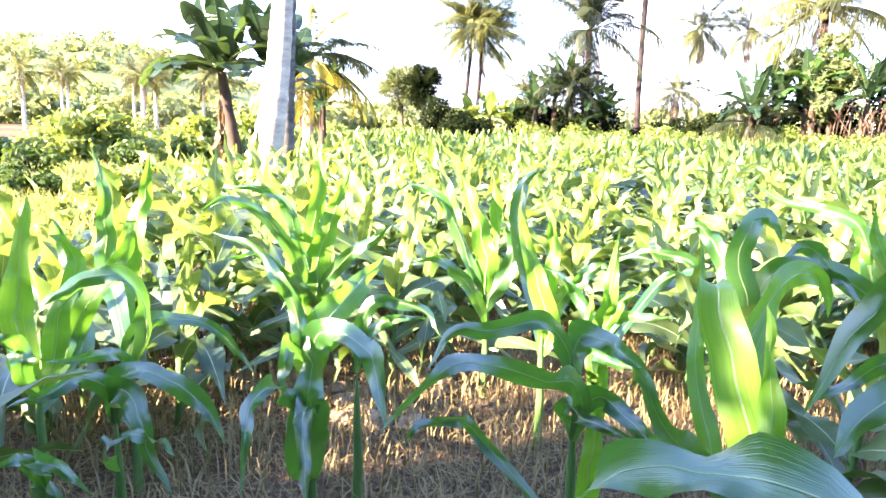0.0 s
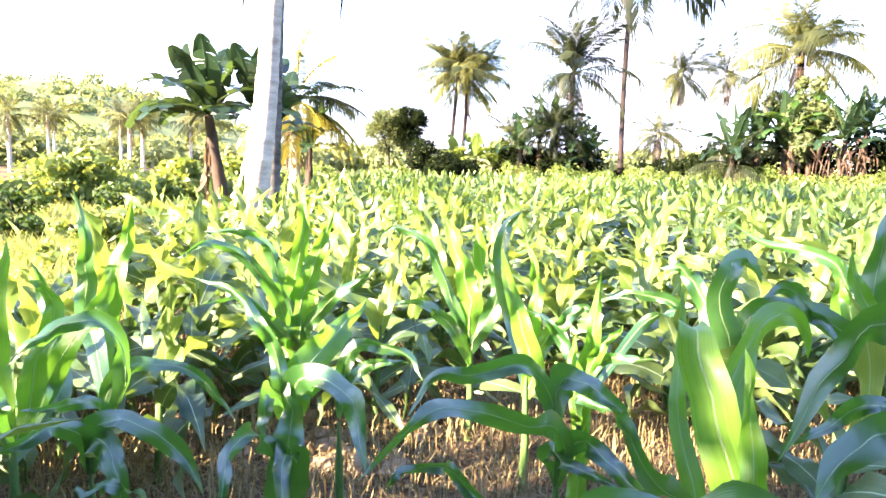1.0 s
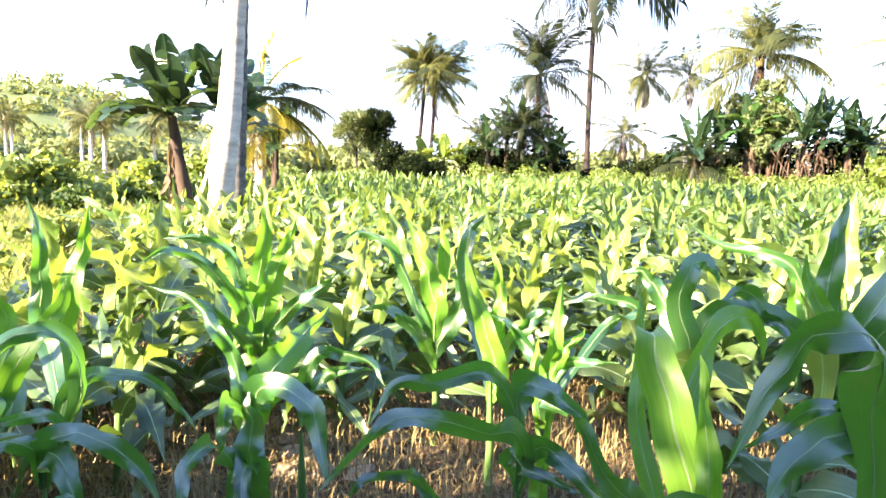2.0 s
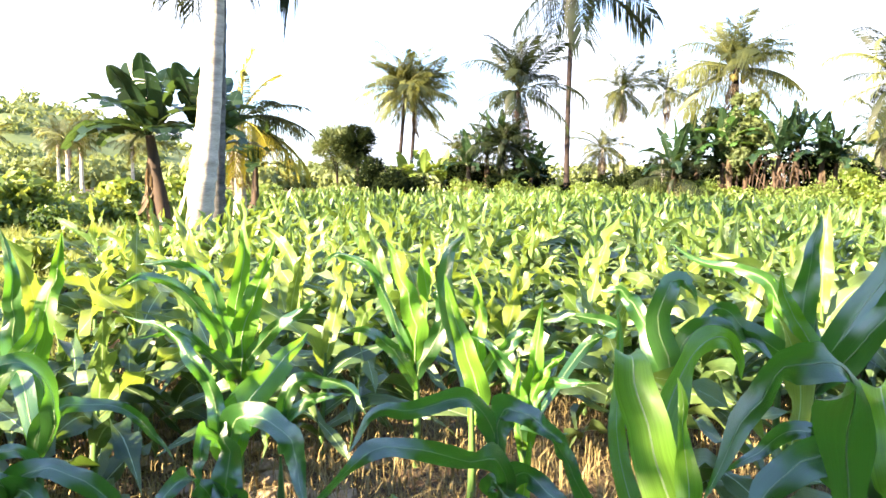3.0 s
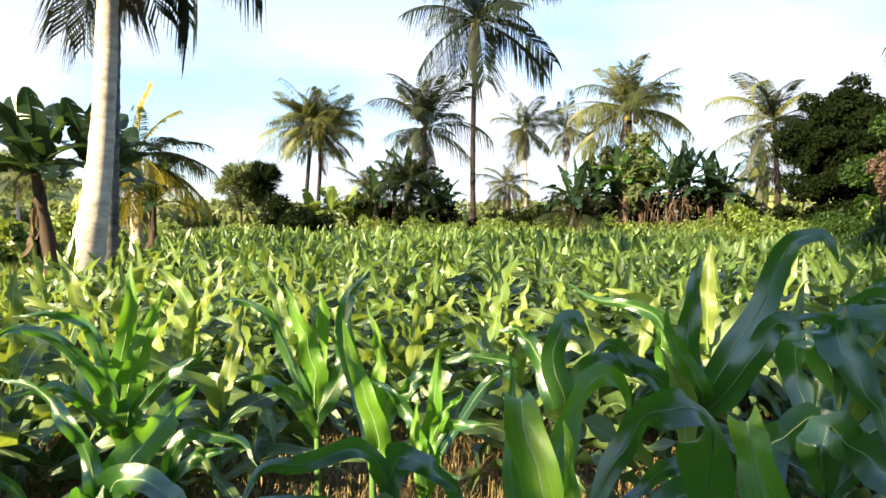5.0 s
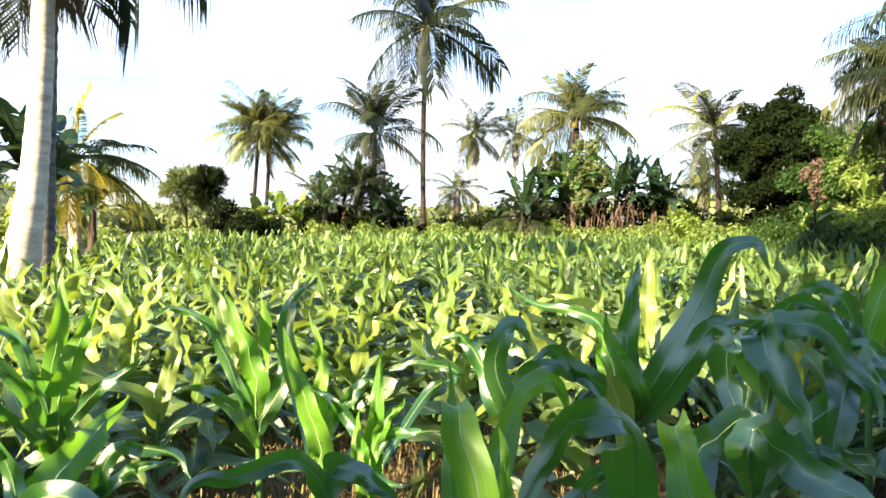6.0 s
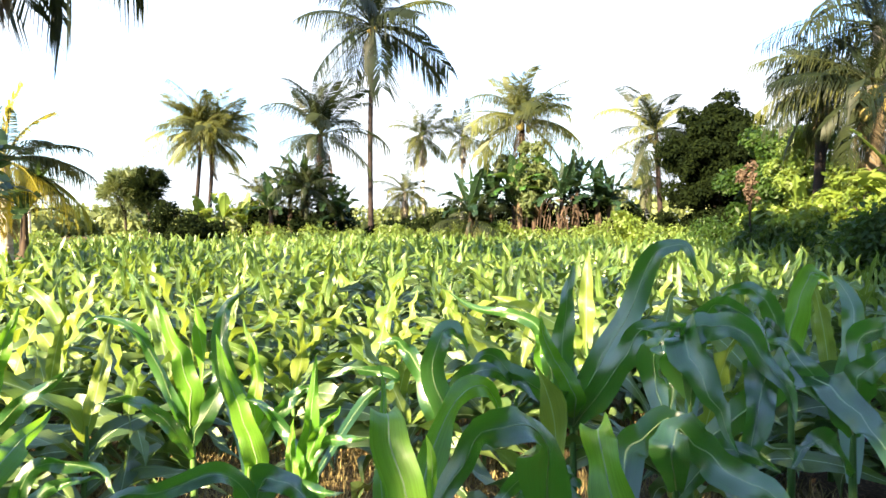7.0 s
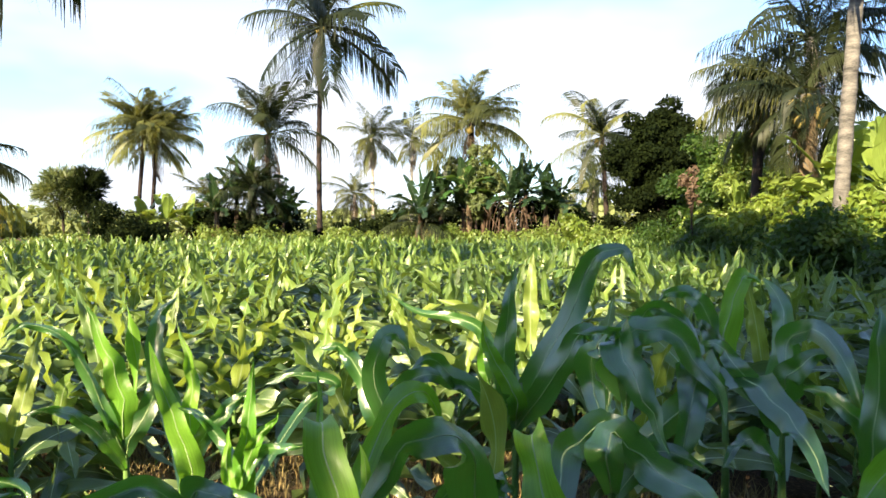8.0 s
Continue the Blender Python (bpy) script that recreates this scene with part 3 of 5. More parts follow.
def banana(x, y, label, stems, leaf=2.0, mat=None, dry=5, seed=0, group="", counts=(1, 3, 4, 3), crowns=None, wide=1.0):
    """A clump: each stem (dx, dy, height, lean x, lean y) with its own crown and dry hanging leaves."""
    rng = random.Random(seed)
    mat = mat or BANANA
    root = thing("banana_clump", x, y, 0, label, "banana plant", group)
    for k, (dx, dy, h, lx, ly) in enumerate(stems):
        path = trunk_path(h, (lx, ly), (0, 0), 10) + np.array([dx, dy, 0])
        part("stem", tube(path, 0.175 * (1 - 0.5 * np.linspace(0, 1, 10)) * min(1, h / 2), 9, 0.06, seed + k), STEM_BROWN, root)
        az, crown = rng.uniform(0, 360), crowns[k] if crowns else []
        for kind, count in zip(("spear", "up", "mid", "flat"), () if crowns else counts):
            for _ in range(count):
                az += 137 + rng.uniform(-20, 20)
                crown.append((kind, az, rng.uniform(0.75, 1.1), rng.uniform(-14, 14)))
        for kind, az, size, roll in crown:
            ob = part("leaf", banana_mesh(kind, mat), mat, root)
            sc = leaf / 2.0 * size
            ob.matrix_local = pose(*path[-1], 0, 0, az) @ pose(0, 0, 0, roll, rng.uniform(-6, 6), 0) @ Matrix.Diagonal((sc, sc * wide, sc, 1))
        for _ in range(dry):
            ob = part("dry_leaf", banana_mesh("hung", PALM_DRY), PALM_DRY, root, "dry brown hanging leaf")
            sc = leaf / 2.0 * rng.uniform(0.45, 0.9)
            ob.matrix_local = pose(path[-1][0], path[-1][1], path[-1][2] - rng.uniform(0.1, 0.5), 0, rng.uniform(28, 50), rng.uniform(0, 360)) @ Matrix.Diagonal((sc, sc * 0.45, sc, 1))
    return root


# ---- broad-leaved trees, shrubs, hedges ----
def tree(x, y, height, radii, label, mat, seed=0, leaves=7000, size=0.16, lumps=16, crown_z=None, limb=5, trunk=0.14, name="broadleaf_tree", group="", long=1.7, lump=0.5, feather=0.0, reach=0.95):
    rng = np.random.default_rng(seed)
    root = thing(name, x, y, 0, label, "tree", group)
    cz = crown_z if crown_z is not None else height - radii[2]
    part("trunk", tube([(0, 0, -0.1), (0.05, 0.02, cz * 0.4), (0.0, 0.05, cz * 0.8), (0.02, 0.0, cz + radii[2] * 0.3)], (trunk * 1.3, trunk, trunk * 0.8, trunk * 0.35), 8, 0.05, seed), BARK_DARK, root)
    for k in range(limb):
        a = k * 6.28 / limb + rng.uniform(-0.4, 0.4)
        e = np.array([math.cos(a) * radii[0] * 0.6, math.sin(a) * radii[1] * 0.6, cz + radii[2] * rng.uniform(-0.2, 0.5)])
        part("limb", tube(bezier((0.02, 0.03, cz * 0.55), (e[0] * 0.4, e[1] * 0.4, cz * 0.8), e, 6), trunk * np.linspace(0.6, 0.15, 6), 6, 0.05, seed + k), BARK_DARK, root)
    if feather:
        part("crown", feathery((0, 0, cz), radii, leaves, feather, size, seed), mat, root)
        return root
    part("crown", cloud_of_leaves(lumps_round((0, 0, cz), radii, lumps, seed, lump, reach), leaves, size, seed, long=long), mat, root)
    return root


def shrub(x, y, radii, label, mat, seed=0, leaves=2500, size=0.12, group="", name="shrub"):
    rng = np.random.default_rng(seed)
    root = thing(name, x, y, 0, label, "shrub", group)
    for k in range(4):
        a = rng.uniform(0, 6.28)
        part("branch", tube(bezier((0, 0, -0.05), (0, 0, radii[2] * 0.8), (math.cos(a) * radii[0] * 0.5, math.sin(a) * radii[1] * 0.5, radii[2] * 1.4), 5), np.linspace(0.035, 0.01, 5), 5), BARK_DARK, root)
    part("crown", cloud_of_leaves(lumps_round((0, 0, radii[2] * 0.85), radii, 9, seed, 0.55), leaves, size, seed), mat, root)
    return root


def belt(name, label, category, points, height, thick, mat, count, size, seed, kind="stuff", step=0.7, low=0.5, long=1.7):
    """A belt of growth along a line of (x, y, height) points."""
    rng = np.random.default_rng(seed)
    lumps = []
    pts = np.array(points, float)
    for p, q in zip(pts[:-1], pts[1:]):
        k = max(2, int(np.linalg.norm((q - p)[:2]) / step))
        for s in np.linspace(0, 1, k, endpoint=False):
            c = p + (q - p) * s
            h = c[2] * rng.uniform(0.75, 1.15)
            o = rng.normal(size=2) * thick * 0.4
            lumps.append((c[0] + o[0], c[1] + o[1], h * low, thick * rng.uniform(0.6, 1.1), thick * rng.uniform(0.6, 1.1), h * 0.52))
            if rng.random() < 0.5:
                lumps.append((c[0] + o[1], c[1] + o[0], h * 0.85, thick * 0.4, thick * 0.4, h * rng.uniform(0.15, 0.3)))
    return tagged(new(name, mesh_of(name, cloud_of_leaves(lumps, count, size, seed, long=long), mat)), label, category, kind=kind)


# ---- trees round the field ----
palm(-3.33, 10.85, 6.7, 2.9, "pale-barked coconut palm with a curved trunk and swollen foot", lean=(0.05, 0.15), sweep=0.55, radius=0.168, seed=3, nuts=5, flare=1.45, foot=0.85, dry=3, green=PALM_SHADED, counts=(2, 5, 6, 7, 7, 6))
palm(-3.10, 11.9, 7.0, 2.7, "slim coconut palm standing close behind another trunk", lean=(0.2, 0.1), radius=0.14, seed=4, flare=0.4, bark=BARK_GREY, green=PALM_SHADED, dry=5)
banana(-4.72, 14.9, "tall banana clump with brown stems and broad shade-dark leaves", [(0.0, -0.35, 2.15, -0.3, 0), (0.58, 0.1, 2.25, 0.02, 0), (0.7, 0.5, 2.0, 0.1, 0.1)], 1.9, BANANA_SHADED, dry=8, seed=2, crowns=[
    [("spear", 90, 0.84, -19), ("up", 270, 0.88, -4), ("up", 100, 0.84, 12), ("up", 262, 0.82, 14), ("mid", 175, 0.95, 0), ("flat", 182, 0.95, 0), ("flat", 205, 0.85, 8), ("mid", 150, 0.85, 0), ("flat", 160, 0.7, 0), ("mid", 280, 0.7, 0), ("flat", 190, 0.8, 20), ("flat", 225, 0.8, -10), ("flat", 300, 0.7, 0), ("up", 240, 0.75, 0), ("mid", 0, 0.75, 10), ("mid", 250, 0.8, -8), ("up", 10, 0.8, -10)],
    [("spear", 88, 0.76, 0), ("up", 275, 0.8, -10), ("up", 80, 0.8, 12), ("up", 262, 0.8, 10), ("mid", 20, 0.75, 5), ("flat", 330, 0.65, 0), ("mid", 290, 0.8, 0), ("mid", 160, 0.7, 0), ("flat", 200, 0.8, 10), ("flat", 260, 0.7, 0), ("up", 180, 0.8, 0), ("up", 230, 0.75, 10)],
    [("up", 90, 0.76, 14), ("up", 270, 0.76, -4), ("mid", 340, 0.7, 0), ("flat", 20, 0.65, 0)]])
palm(-4.4, 19.6, 2.9, 2.3, "young coconut palm with yellow drooping fronds", seed=7, radius=0.16, gold=PALM_GOLD, dry=3, counts=(0, 0, 0, 0, 0, 0), fronds=[
    ("spear", 0, 0.85, PALM_GOLD), ("spear", 190, 0.8, PALM_GOLD), ("up", 10, 0.75, PALM_GOLD), ("up", 280, 0.7, PALM), ("up", 160, 0.7, PALM), ("flat", 0, 0.9, PALM_SHADED), ("flat", 338, 0.85, PALM_SHADED), ("mid", 320, 0.8, PALM_SHADED), ("flat", 22, 0.8, PALM_SHADED), ("mid", 355, 0.85, PALM_SHADED),
    ("low", 350, 0.85, PALM_SHADED), ("low", 5, 1.0, PALM_GOLD), ("low", 335, 0.95, PALM_GOLD), ("low", 312, 0.8, PALM_GOLD), ("low", 28, 0.9, PALM_GOLD), ("hung", 280, 0.75, PALM_GOLD), ("flat", 170, 0.8, PALM_SHADED), ("low", 195, 0.8, PALM_GOLD), ("mid", 145, 0.8, PALM_SHADED), ("flat", 250, 0.7, PALM_SHADED)])
banana(-3.95, 19.2, "banana plant with brown skirt of dry leaves", [(0, 0, 1.6, 0.05, 0)], 1.35, BANANA_SHADED, dry=8, seed=12)
tree(-3.3, 35.9, 4.0, (0.85, 0.85, 1.0), "small olive-green feathery tree at the field edge", TREE_OLIVE, 21, 5200, 0.022, feather=0.5, trunk=0.06, name="small_tree")
tree(-2.2, 35.0, 3.75, (0.7, 0.7, 0.9), "small shade-dark feathery tree beside a lighter one", TREE_SHADED, 22, 5600, 0.024, feather=0.45, trunk=0.06, name="small_tree")
shrub(-0.5, 29.6, (1.35, 0.9, 1.3), "round shade-dark green bush at the far field edge", TREE_SHADED, 23, 9000, 0.08, name="bush")
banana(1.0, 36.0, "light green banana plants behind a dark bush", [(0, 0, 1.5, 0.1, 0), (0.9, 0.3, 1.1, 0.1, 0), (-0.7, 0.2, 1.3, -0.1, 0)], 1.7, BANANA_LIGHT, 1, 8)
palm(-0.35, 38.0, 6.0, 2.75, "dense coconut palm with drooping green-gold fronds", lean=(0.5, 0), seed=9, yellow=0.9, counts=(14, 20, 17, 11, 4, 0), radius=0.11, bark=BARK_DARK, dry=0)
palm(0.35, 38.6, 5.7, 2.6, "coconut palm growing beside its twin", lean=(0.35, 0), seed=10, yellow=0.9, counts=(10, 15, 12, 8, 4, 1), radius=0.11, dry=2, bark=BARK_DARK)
palm(5.65, 35.6, 5.8, 3.4, "shade-dark ragged coconut palm with brown hanging fronds", lean=(0.1, 0), seed=11, yellow=0.0, green=PALM_SHADED, counts=(13, 10, 4, 6, 4, 0), dry=2, radius=0.14, bark=BARK_DARK)
banana(4.0, 35.0, "shade-dark banana clump under a ragged palm", [(-0.6, 0, 2.0, -0.2, 0), (0.2, 0.4, 2.6, 0, 0), (0.9, 0.4, 2.9, 0, 0), (1.5, 0.1, 2.3, 0.2, 0), (2.2, 0.1, 1.5, 0.2, 0)], 2.0, BANANA_SHADED, dry=3, seed=14, wide=0.6, counts=(2, 4, 5, 4))
palm(4.9, 34.8, 3.1, 2.15, "shade-dark low palm crowded below a ragged palm", seed=58, counts=(6, 9, 8, 6, 5, 3), yellow=0.05, green=PALM_SHADED, bark=BARK_DARK, dry=4, radius=0.13)
shrub(4.8, 34.5, (0.95, 0.8, 0.95), "shade-dark thicket round the foot of a palm", TREE_SHADED, 62, 5000, 0.09, name="bush")
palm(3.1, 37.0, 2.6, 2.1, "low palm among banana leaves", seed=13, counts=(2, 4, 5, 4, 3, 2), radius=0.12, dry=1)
palm(9.55, 41.0, 12.9, 5.6, "tall slender coconut palm with a wide drooping crown", lean=(0.15, 0), bow=(-0.12, 0), radius=0.165, seed=15, flare=0.3, yellow=0.15, nuts=4, dry=0, green=PALM_SHADED, counts=(2, 5, 6, 8, 6, 0), bark=BARK_DARK)
palm(14.9, 47.8, 7.5, 2.6, "slim distant coconut palm with thin crown", lean=(-0.1, 0), seed=16, radius=0.12, counts=(2, 5, 4, 5, 5, 4), dry=3)
palm(16.8, 45.2, 7.2, 2.6, "distant coconut palm half hidden by a larger one", seed=17, radius=0.12, counts=(2, 4, 4, 4, 4, 2))
palm(12.6, 44.5, 3.4, 2.3, "low distant palm with arching fronds", seed=18, radius=0.12, counts=(2, 4, 5, 5, 4, 2))
palm(14.5, 30.8, 6.3, 3.35, "broad coconut palm with golden-green sunlit fronds", seed=19, yellow=0.45, nuts=6, counts=(6, 11, 10, 11, 5, 0), bark=BARK_DARK, radius=0.17, dry=2)
banana(12.9, 30.4, "shade-dark banana thicket below a palm", [(-0.9, 0, 1.9, -0.3, 0), (0, 0.3, 2.3, 0, 0), (0.9, -0.1, 2.2, 0.1, 0)], 2.2, BANANA_SHADED, dry=4, seed=24, wide=0.6, counts=(2, 4, 5, 4))
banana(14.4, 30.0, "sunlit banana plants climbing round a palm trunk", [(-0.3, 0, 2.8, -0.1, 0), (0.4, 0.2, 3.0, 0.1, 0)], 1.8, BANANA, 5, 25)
banana(16.4, 28.9, "banana clump with dry brown stems and leaves", [(-0.8, 0, 2.5, 0, 0), (0.1, 0.2, 2.9, 0, 0), (0.9, 0, 2.4, 0.2, 0), (1.7, 0.3, 2.2, 0.2, 0)], 2.0, BANANA_SHADED, dry=4, seed=26, wide=0.6, counts=(2, 4, 5, 4))
# sunlit crown painted: yellow fronds for the light, shade-dark ones for the rest
palm(21.2, 29.1, 5.8, 3.3, "coconut palm with dark trunk and sunlit crown", lean=(-0.3, 0.2), seed=27, yellow=0.7, green=PALM_SHADED, counts=(5, 6, 5, 7, 4, 0), radius=0.13, bark=BARK_DARK, nuts=4, dry=0)
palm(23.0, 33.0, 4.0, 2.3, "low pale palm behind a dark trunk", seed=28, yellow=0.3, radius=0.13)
tree(21.9, 26.1, 7.0, (2.25, 2.25, 2.6), "dense tree with rounded crown, leaves coloured shade-dark", TREE_SHADED, 29, 52000, 0.11, 150, trunk=0.2, crown_z=4.1, lump=0.24, reach=1.12)
palm(13.1, 11.0, 4.2, 2.15, "coconut palm with yellow nuts and long arching fronds", seed=30, bark=BARK_GREY, yellow=0.08, nuts=16, counts=(2, 3, 4, 6, 5, 3), radius=0.16, dry=3, green=PALM_SHADED, fronds=[("mid", 128, 1.15, PALM), ("flat", 134, 1.05, PALM), ("mid", 112, 1.1, PALM_SHADED), ("mid", 145, 1.1, PALM_SHADED), ("flat", 120, 1.0, PALM_SHADED), ("flat", 140, 0.9, PALM_SHADED)])
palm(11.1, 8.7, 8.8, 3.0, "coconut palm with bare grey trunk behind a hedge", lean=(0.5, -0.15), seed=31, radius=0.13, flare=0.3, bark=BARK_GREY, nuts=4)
palm(14.2, 11.8, 5.7, 2.5, "tall palm behind a coconut-laden one", seed=33, radius=0.16, counts=(3, 5, 6, 6, 6, 3), green=PALM_SHADED)
banana(12.4, 8.75, "bright green young banana plant beside a palm trunk", [(0, 0, 2.0, 0.1, 0), (0.8, 0.5, 1.8, 0.2, 0), (0.3, 1.2, 1.7, 0.1, 0)], 1.7, BANANA_LIGHT, 2, 32, counts=(2, 3, 3, 2))
palm(14.9, 14.1, 4.9, 2.0, "shade-dark coconut palm with a drooping crown behind trees", lean=(0.2, 0), seed=36, radius=0.15, counts=(1, 3, 5, 7, 7, 4), yellow=0.1, green=PALM_SHADED, bark=BARK_DARK)
tree(15.9, 15.4, 4.0, (1.1, 1.1, 1.3), "olive-leaved tree behind a hedge beside a palm", SHRUB, 39, 9000, 0.085, 24, crown_z=2.5, lump=0.36, reach=1.15)
banana(14.9, 14.6, "pale green young banana plant among hedge shrubs", [(0, 0, 1.5, 0, 0), (0.5, -0.6, 1.3, 0.1, 0)], 1.2, BANANA_LIGHT, 1, 61, counts=(2, 3, 2, 1), wide=0.8)
for k, (x, y, h) in enumerate([(15.3, 14.1, 1.5), (14.9, 12.9, 1.7), (14.5, 11.9, 1.75), (14.1, 10.9, 1.7), (15.6, 13.2, 1.9)]):
    shrub(x, y, (0.7, 0.7, h), "tall leafy green shrub behind a hedge", (SHRUB, SHRUB_YELLOW)[k % 2], 140 + k, 2600, 0.1, group="tall hedge shrubs")
tree(16.5, 12.0, 3.7, (1.4, 1.4, 1.2), "leafy roadside tree behind a vine hedge", HEDGE, 34, 12000, 0.1, 18, crown_z=2.4)
tree(14.35, 30.0, 5.2, (1.2, 1.0, 1.9), "sunlit creeper-covered tree against a palm trunk", TREE_OLIVE, 38, 7000, 0.12, 14, crown_z=3.4, lump=0.42, reach=1.2, limb=3, trunk=0.06, name="creeper_tree")
shrub(12.2, 18.4, (0.5, 0.5, 1.12), "small yellow-green shrub at the corn's edge", SHRUB_YELLOW, 35, 4200, 0.07)
palm(12.0, 30.6, 1.5, 2.2, "low palm with shade-dark arching fronds at the field edge", seed=57, radius=0.12, counts=(2, 3, 6, 6, 3, 1), yellow=0.05, green=PALM_SHADED, dry=1, bark=BARK_DARK)
tree(18.3, 18.6, 4.6, (1.5, 1.5, 1.9), "dim leafy tree filling the gap beside a dark tree", HEDGE, 64, 14000, 0.1, 30, crown_z=2.6, lump=0.36, reach=1.15, trunk=0.1)
# a hanging dry frond, built as a thin tree with dry leaves
tree(14.2, 15.6, 3.2, (0.2, 0.2, 0.7), "rust-brown leaves above a hedge, standing in for a dry hanging frond", DRY_LEAF, 59, 320, 0.085, 12, crown_z=2.5, limb=4, trunk=0.03, lump=0.5, reach=1.4, name="small_tree")
shrub(14.5, 20.5, (0.8, 0.8, 0.7), "leafy green shrub by the field", SHRUB, 36, 1500, 0.1)
shrub(8.5, 6.3, (0.4, 0.4, 0.42), "sunlit yellow-green shrub under a hedge", SHRUB_YELLOW, 37, 1300, 0.08)

for k, (x, y, h) in enumerate([(10.6, 6.2, 1.1), (11.4, 8.1, 1.15), (12.4, 10.1, 1.22), (12.9, 11.1, 1.2), (13.5, 12.0, 1.28), (14.1, 12.9, 1.2), (14.6, 13.9, 1.25), (15.2, 15.1, 1.2), (15.8, 16.3, 1.15), (16.6, 17.8, 1.05)]):
    shrub(x - 0.1, y, (0.85, 0.85, h), "bright yellow-green shrub rising above a hedge", SHRUB_YELLOW, 90 + k, 3200, 0.09, group="hedge-top shrubs")
belt("vine_hedge", "thick hedge overgrown with broad green vines", "hedge", [(9.2, 4.0, 1.5), (10.6, 7.6, 1.5), (13.9, 13.4, 1.5), (16.8, 18.5, 1.5), (18.6, 22.5, 1.5)], 2.0, 0.95, HEDGE, 110000, 0.075, 41)
belt("edge_weeds", "low tangled weeds and shrubs along the far field edge", "weeds", [(-16, 27, 1.0), (-4.6, 31, 1.0), (-1, 33, 1.1), (6, 34.2, 1.3), (12, 30.5, 1.4), (16, 27.5, 1.3), (18.5, 23, 1.2)], 1.2, 0.8, SHRUB, 52000, 0.075, 42)
# the gloom under the palms comes from the leaf colour
belt("understorey", "shade-dark thicket of banana and shrubs under the palms", "thicket", [(2.5, 36.5, 2.2), (6.5, 37, 2.4), (9.0, 38, 1.2), (11.5, 33, 2.0), (14.5, 32, 2.8), (18, 30, 2.6), (21, 28.5, 1.8), (24, 25, 3.0), (28, 18, 3.5)], 2.4, 1.0, TREE_SHADED, 50000, 0.12, 46)
for k, (x, y, r, h) in enumerate([(-14.0, 12.6, 0.9, 0.8), (-10.6, 14.6, 0.7, 0.65), (-8.9, 16.6, 0.8, 0.8), (-7.1, 18.6, 0.7, 0.7), (-12.3, 14.4, 0.9, 0.85), (-6.3, 22.0, 0.9, 0.9)]):
    shrub(x, y, (r, r, h), "leafy sunlit shrub in a row beyond grass", (SHRUB, SHRUB_YELLOW)[k % 2], 110 + k, 2600, 0.13, group="grass-edge shrubs")
for k, (x, y, r) in enumerate([(-3.2, 6.6, 0.3), (-4.6, 8.8, 0.4), (-6.0, 9.6, 0.35), (-5.2, 11.6, 0.45), (-7.6, 12.2, 0.5), (-4.2, 7.4, 0.25), (-6.6, 13.8, 0.5), (-4.5, 12.6, 0.35), (-9.0, 12.4, 0.45)]):
    shrub(x, y, (r, r, r * 0.8), "low leafy weed in the grass", (HEDGE, SHRUB)[k % 2], 130 + k, 900, 0.07, group="grass weeds", name="weed")
belt("left_shrubs", "row of leafy shrubs beyond a grassy strip", "shrubs", [(-24, 7.0, 1.0), (-19, 9.5, 1.0), (-12, 13.6, 0.9), (-8.3, 16.5, 0.8), (-6.0, 20.5, 0.8), (-4.6, 28, 0.9)], 1.3, 0.9, SHRUB, 32000, 0.1, 43)
belt("far_treeline", "distant line of mixed trees, haze in their colour", "woods", [(-60, 62, 3.5), (-25, 78, 3.0), (10, 85, 3.0), (40, 74, 4.0), (62, 45, 6.0), (70, 5, 6.0)], 4, 3.5, FAR_HAZED, 30000, 0.5, 44, step=2.5)
belt("back_treeline", "distant line of trees around the farm", "woods", [(70, 5, 6.0), (60, -40, 6.0), (0, -70, 6.0), (-60, -45, 6.0), (-75, 0, 5.0), (-60, 62, 4.0)], 4, 3.5, FAR_HAZED, 16000, 0.8, 45, step=3.0)

far_palms = [(-24, 55, 4.3), (-21, 57, 4.0), (-18.5, 54, 3.6), (-28, 60, 4.8), (-33, 58, 4.4), (-15, 60, 4.2), (-13, 52, 3.2), (-37, 66, 5.2), (-30, 48, 3.6), (-11.5, 57, 4.0), (-41, 60, 5.0), (-20, 44, 3.0)]
far_palm = palm(*far_palms[0], 2.2, "small distant coconut palm in a plantation", seed=50, radius=0.13, counts=(2, 4, 4, 5, 4, 2), yellow=0.3, group="distant palms")
for k, (x, y, h) in enumerate(far_palms[1:]):
    copy_thing(far_palm, pose(x, y, (h - 4.3) * 0.6, 0, 0, 77 * k))

# trees added on the sunward side, out of view, to shade the near corn and the hedge
def sunward(far, aside):
    """A spot so far towards the sun, and so far aside of that line."""
    return -0.85 * far - 0.53 * aside, -0.53 * far + 0.85 * aside


for k, (far, aside, h, r, deep) in enumerate([(10.5, 1.3, 9.2, 0.65, 1.45), (10.5, 0.5, 11.2, 0.8, 2.45), (10.8, -0.7, 11.0, 0.95, 2.4), (10.5, -2.1, 11.0, 1.1, 2.7), (11.0, -3.7, 11.5, 1.3, 3.0), (22, -1.0, 14.9, 1.1, 0.72), (22, 0.8, 16.0, 1.1, 0.72), (22, 2.5, 17.2, 1.1, 0.72), (22, 4.2, 18.6, 1.1, 0.72), (22, 6.0, 20.0, 1.1, 0.72)]):
    tree(*sunward(far, aside), h, (r, r, deep), "tall dense dark tree beside the field", TREE_SHADED, 61 + k, 4000 + int(4500 * r * deep), 0.22, 24, trunk=0.012 + 0.07 * r, crown_z=h - deep, group="row of trees")

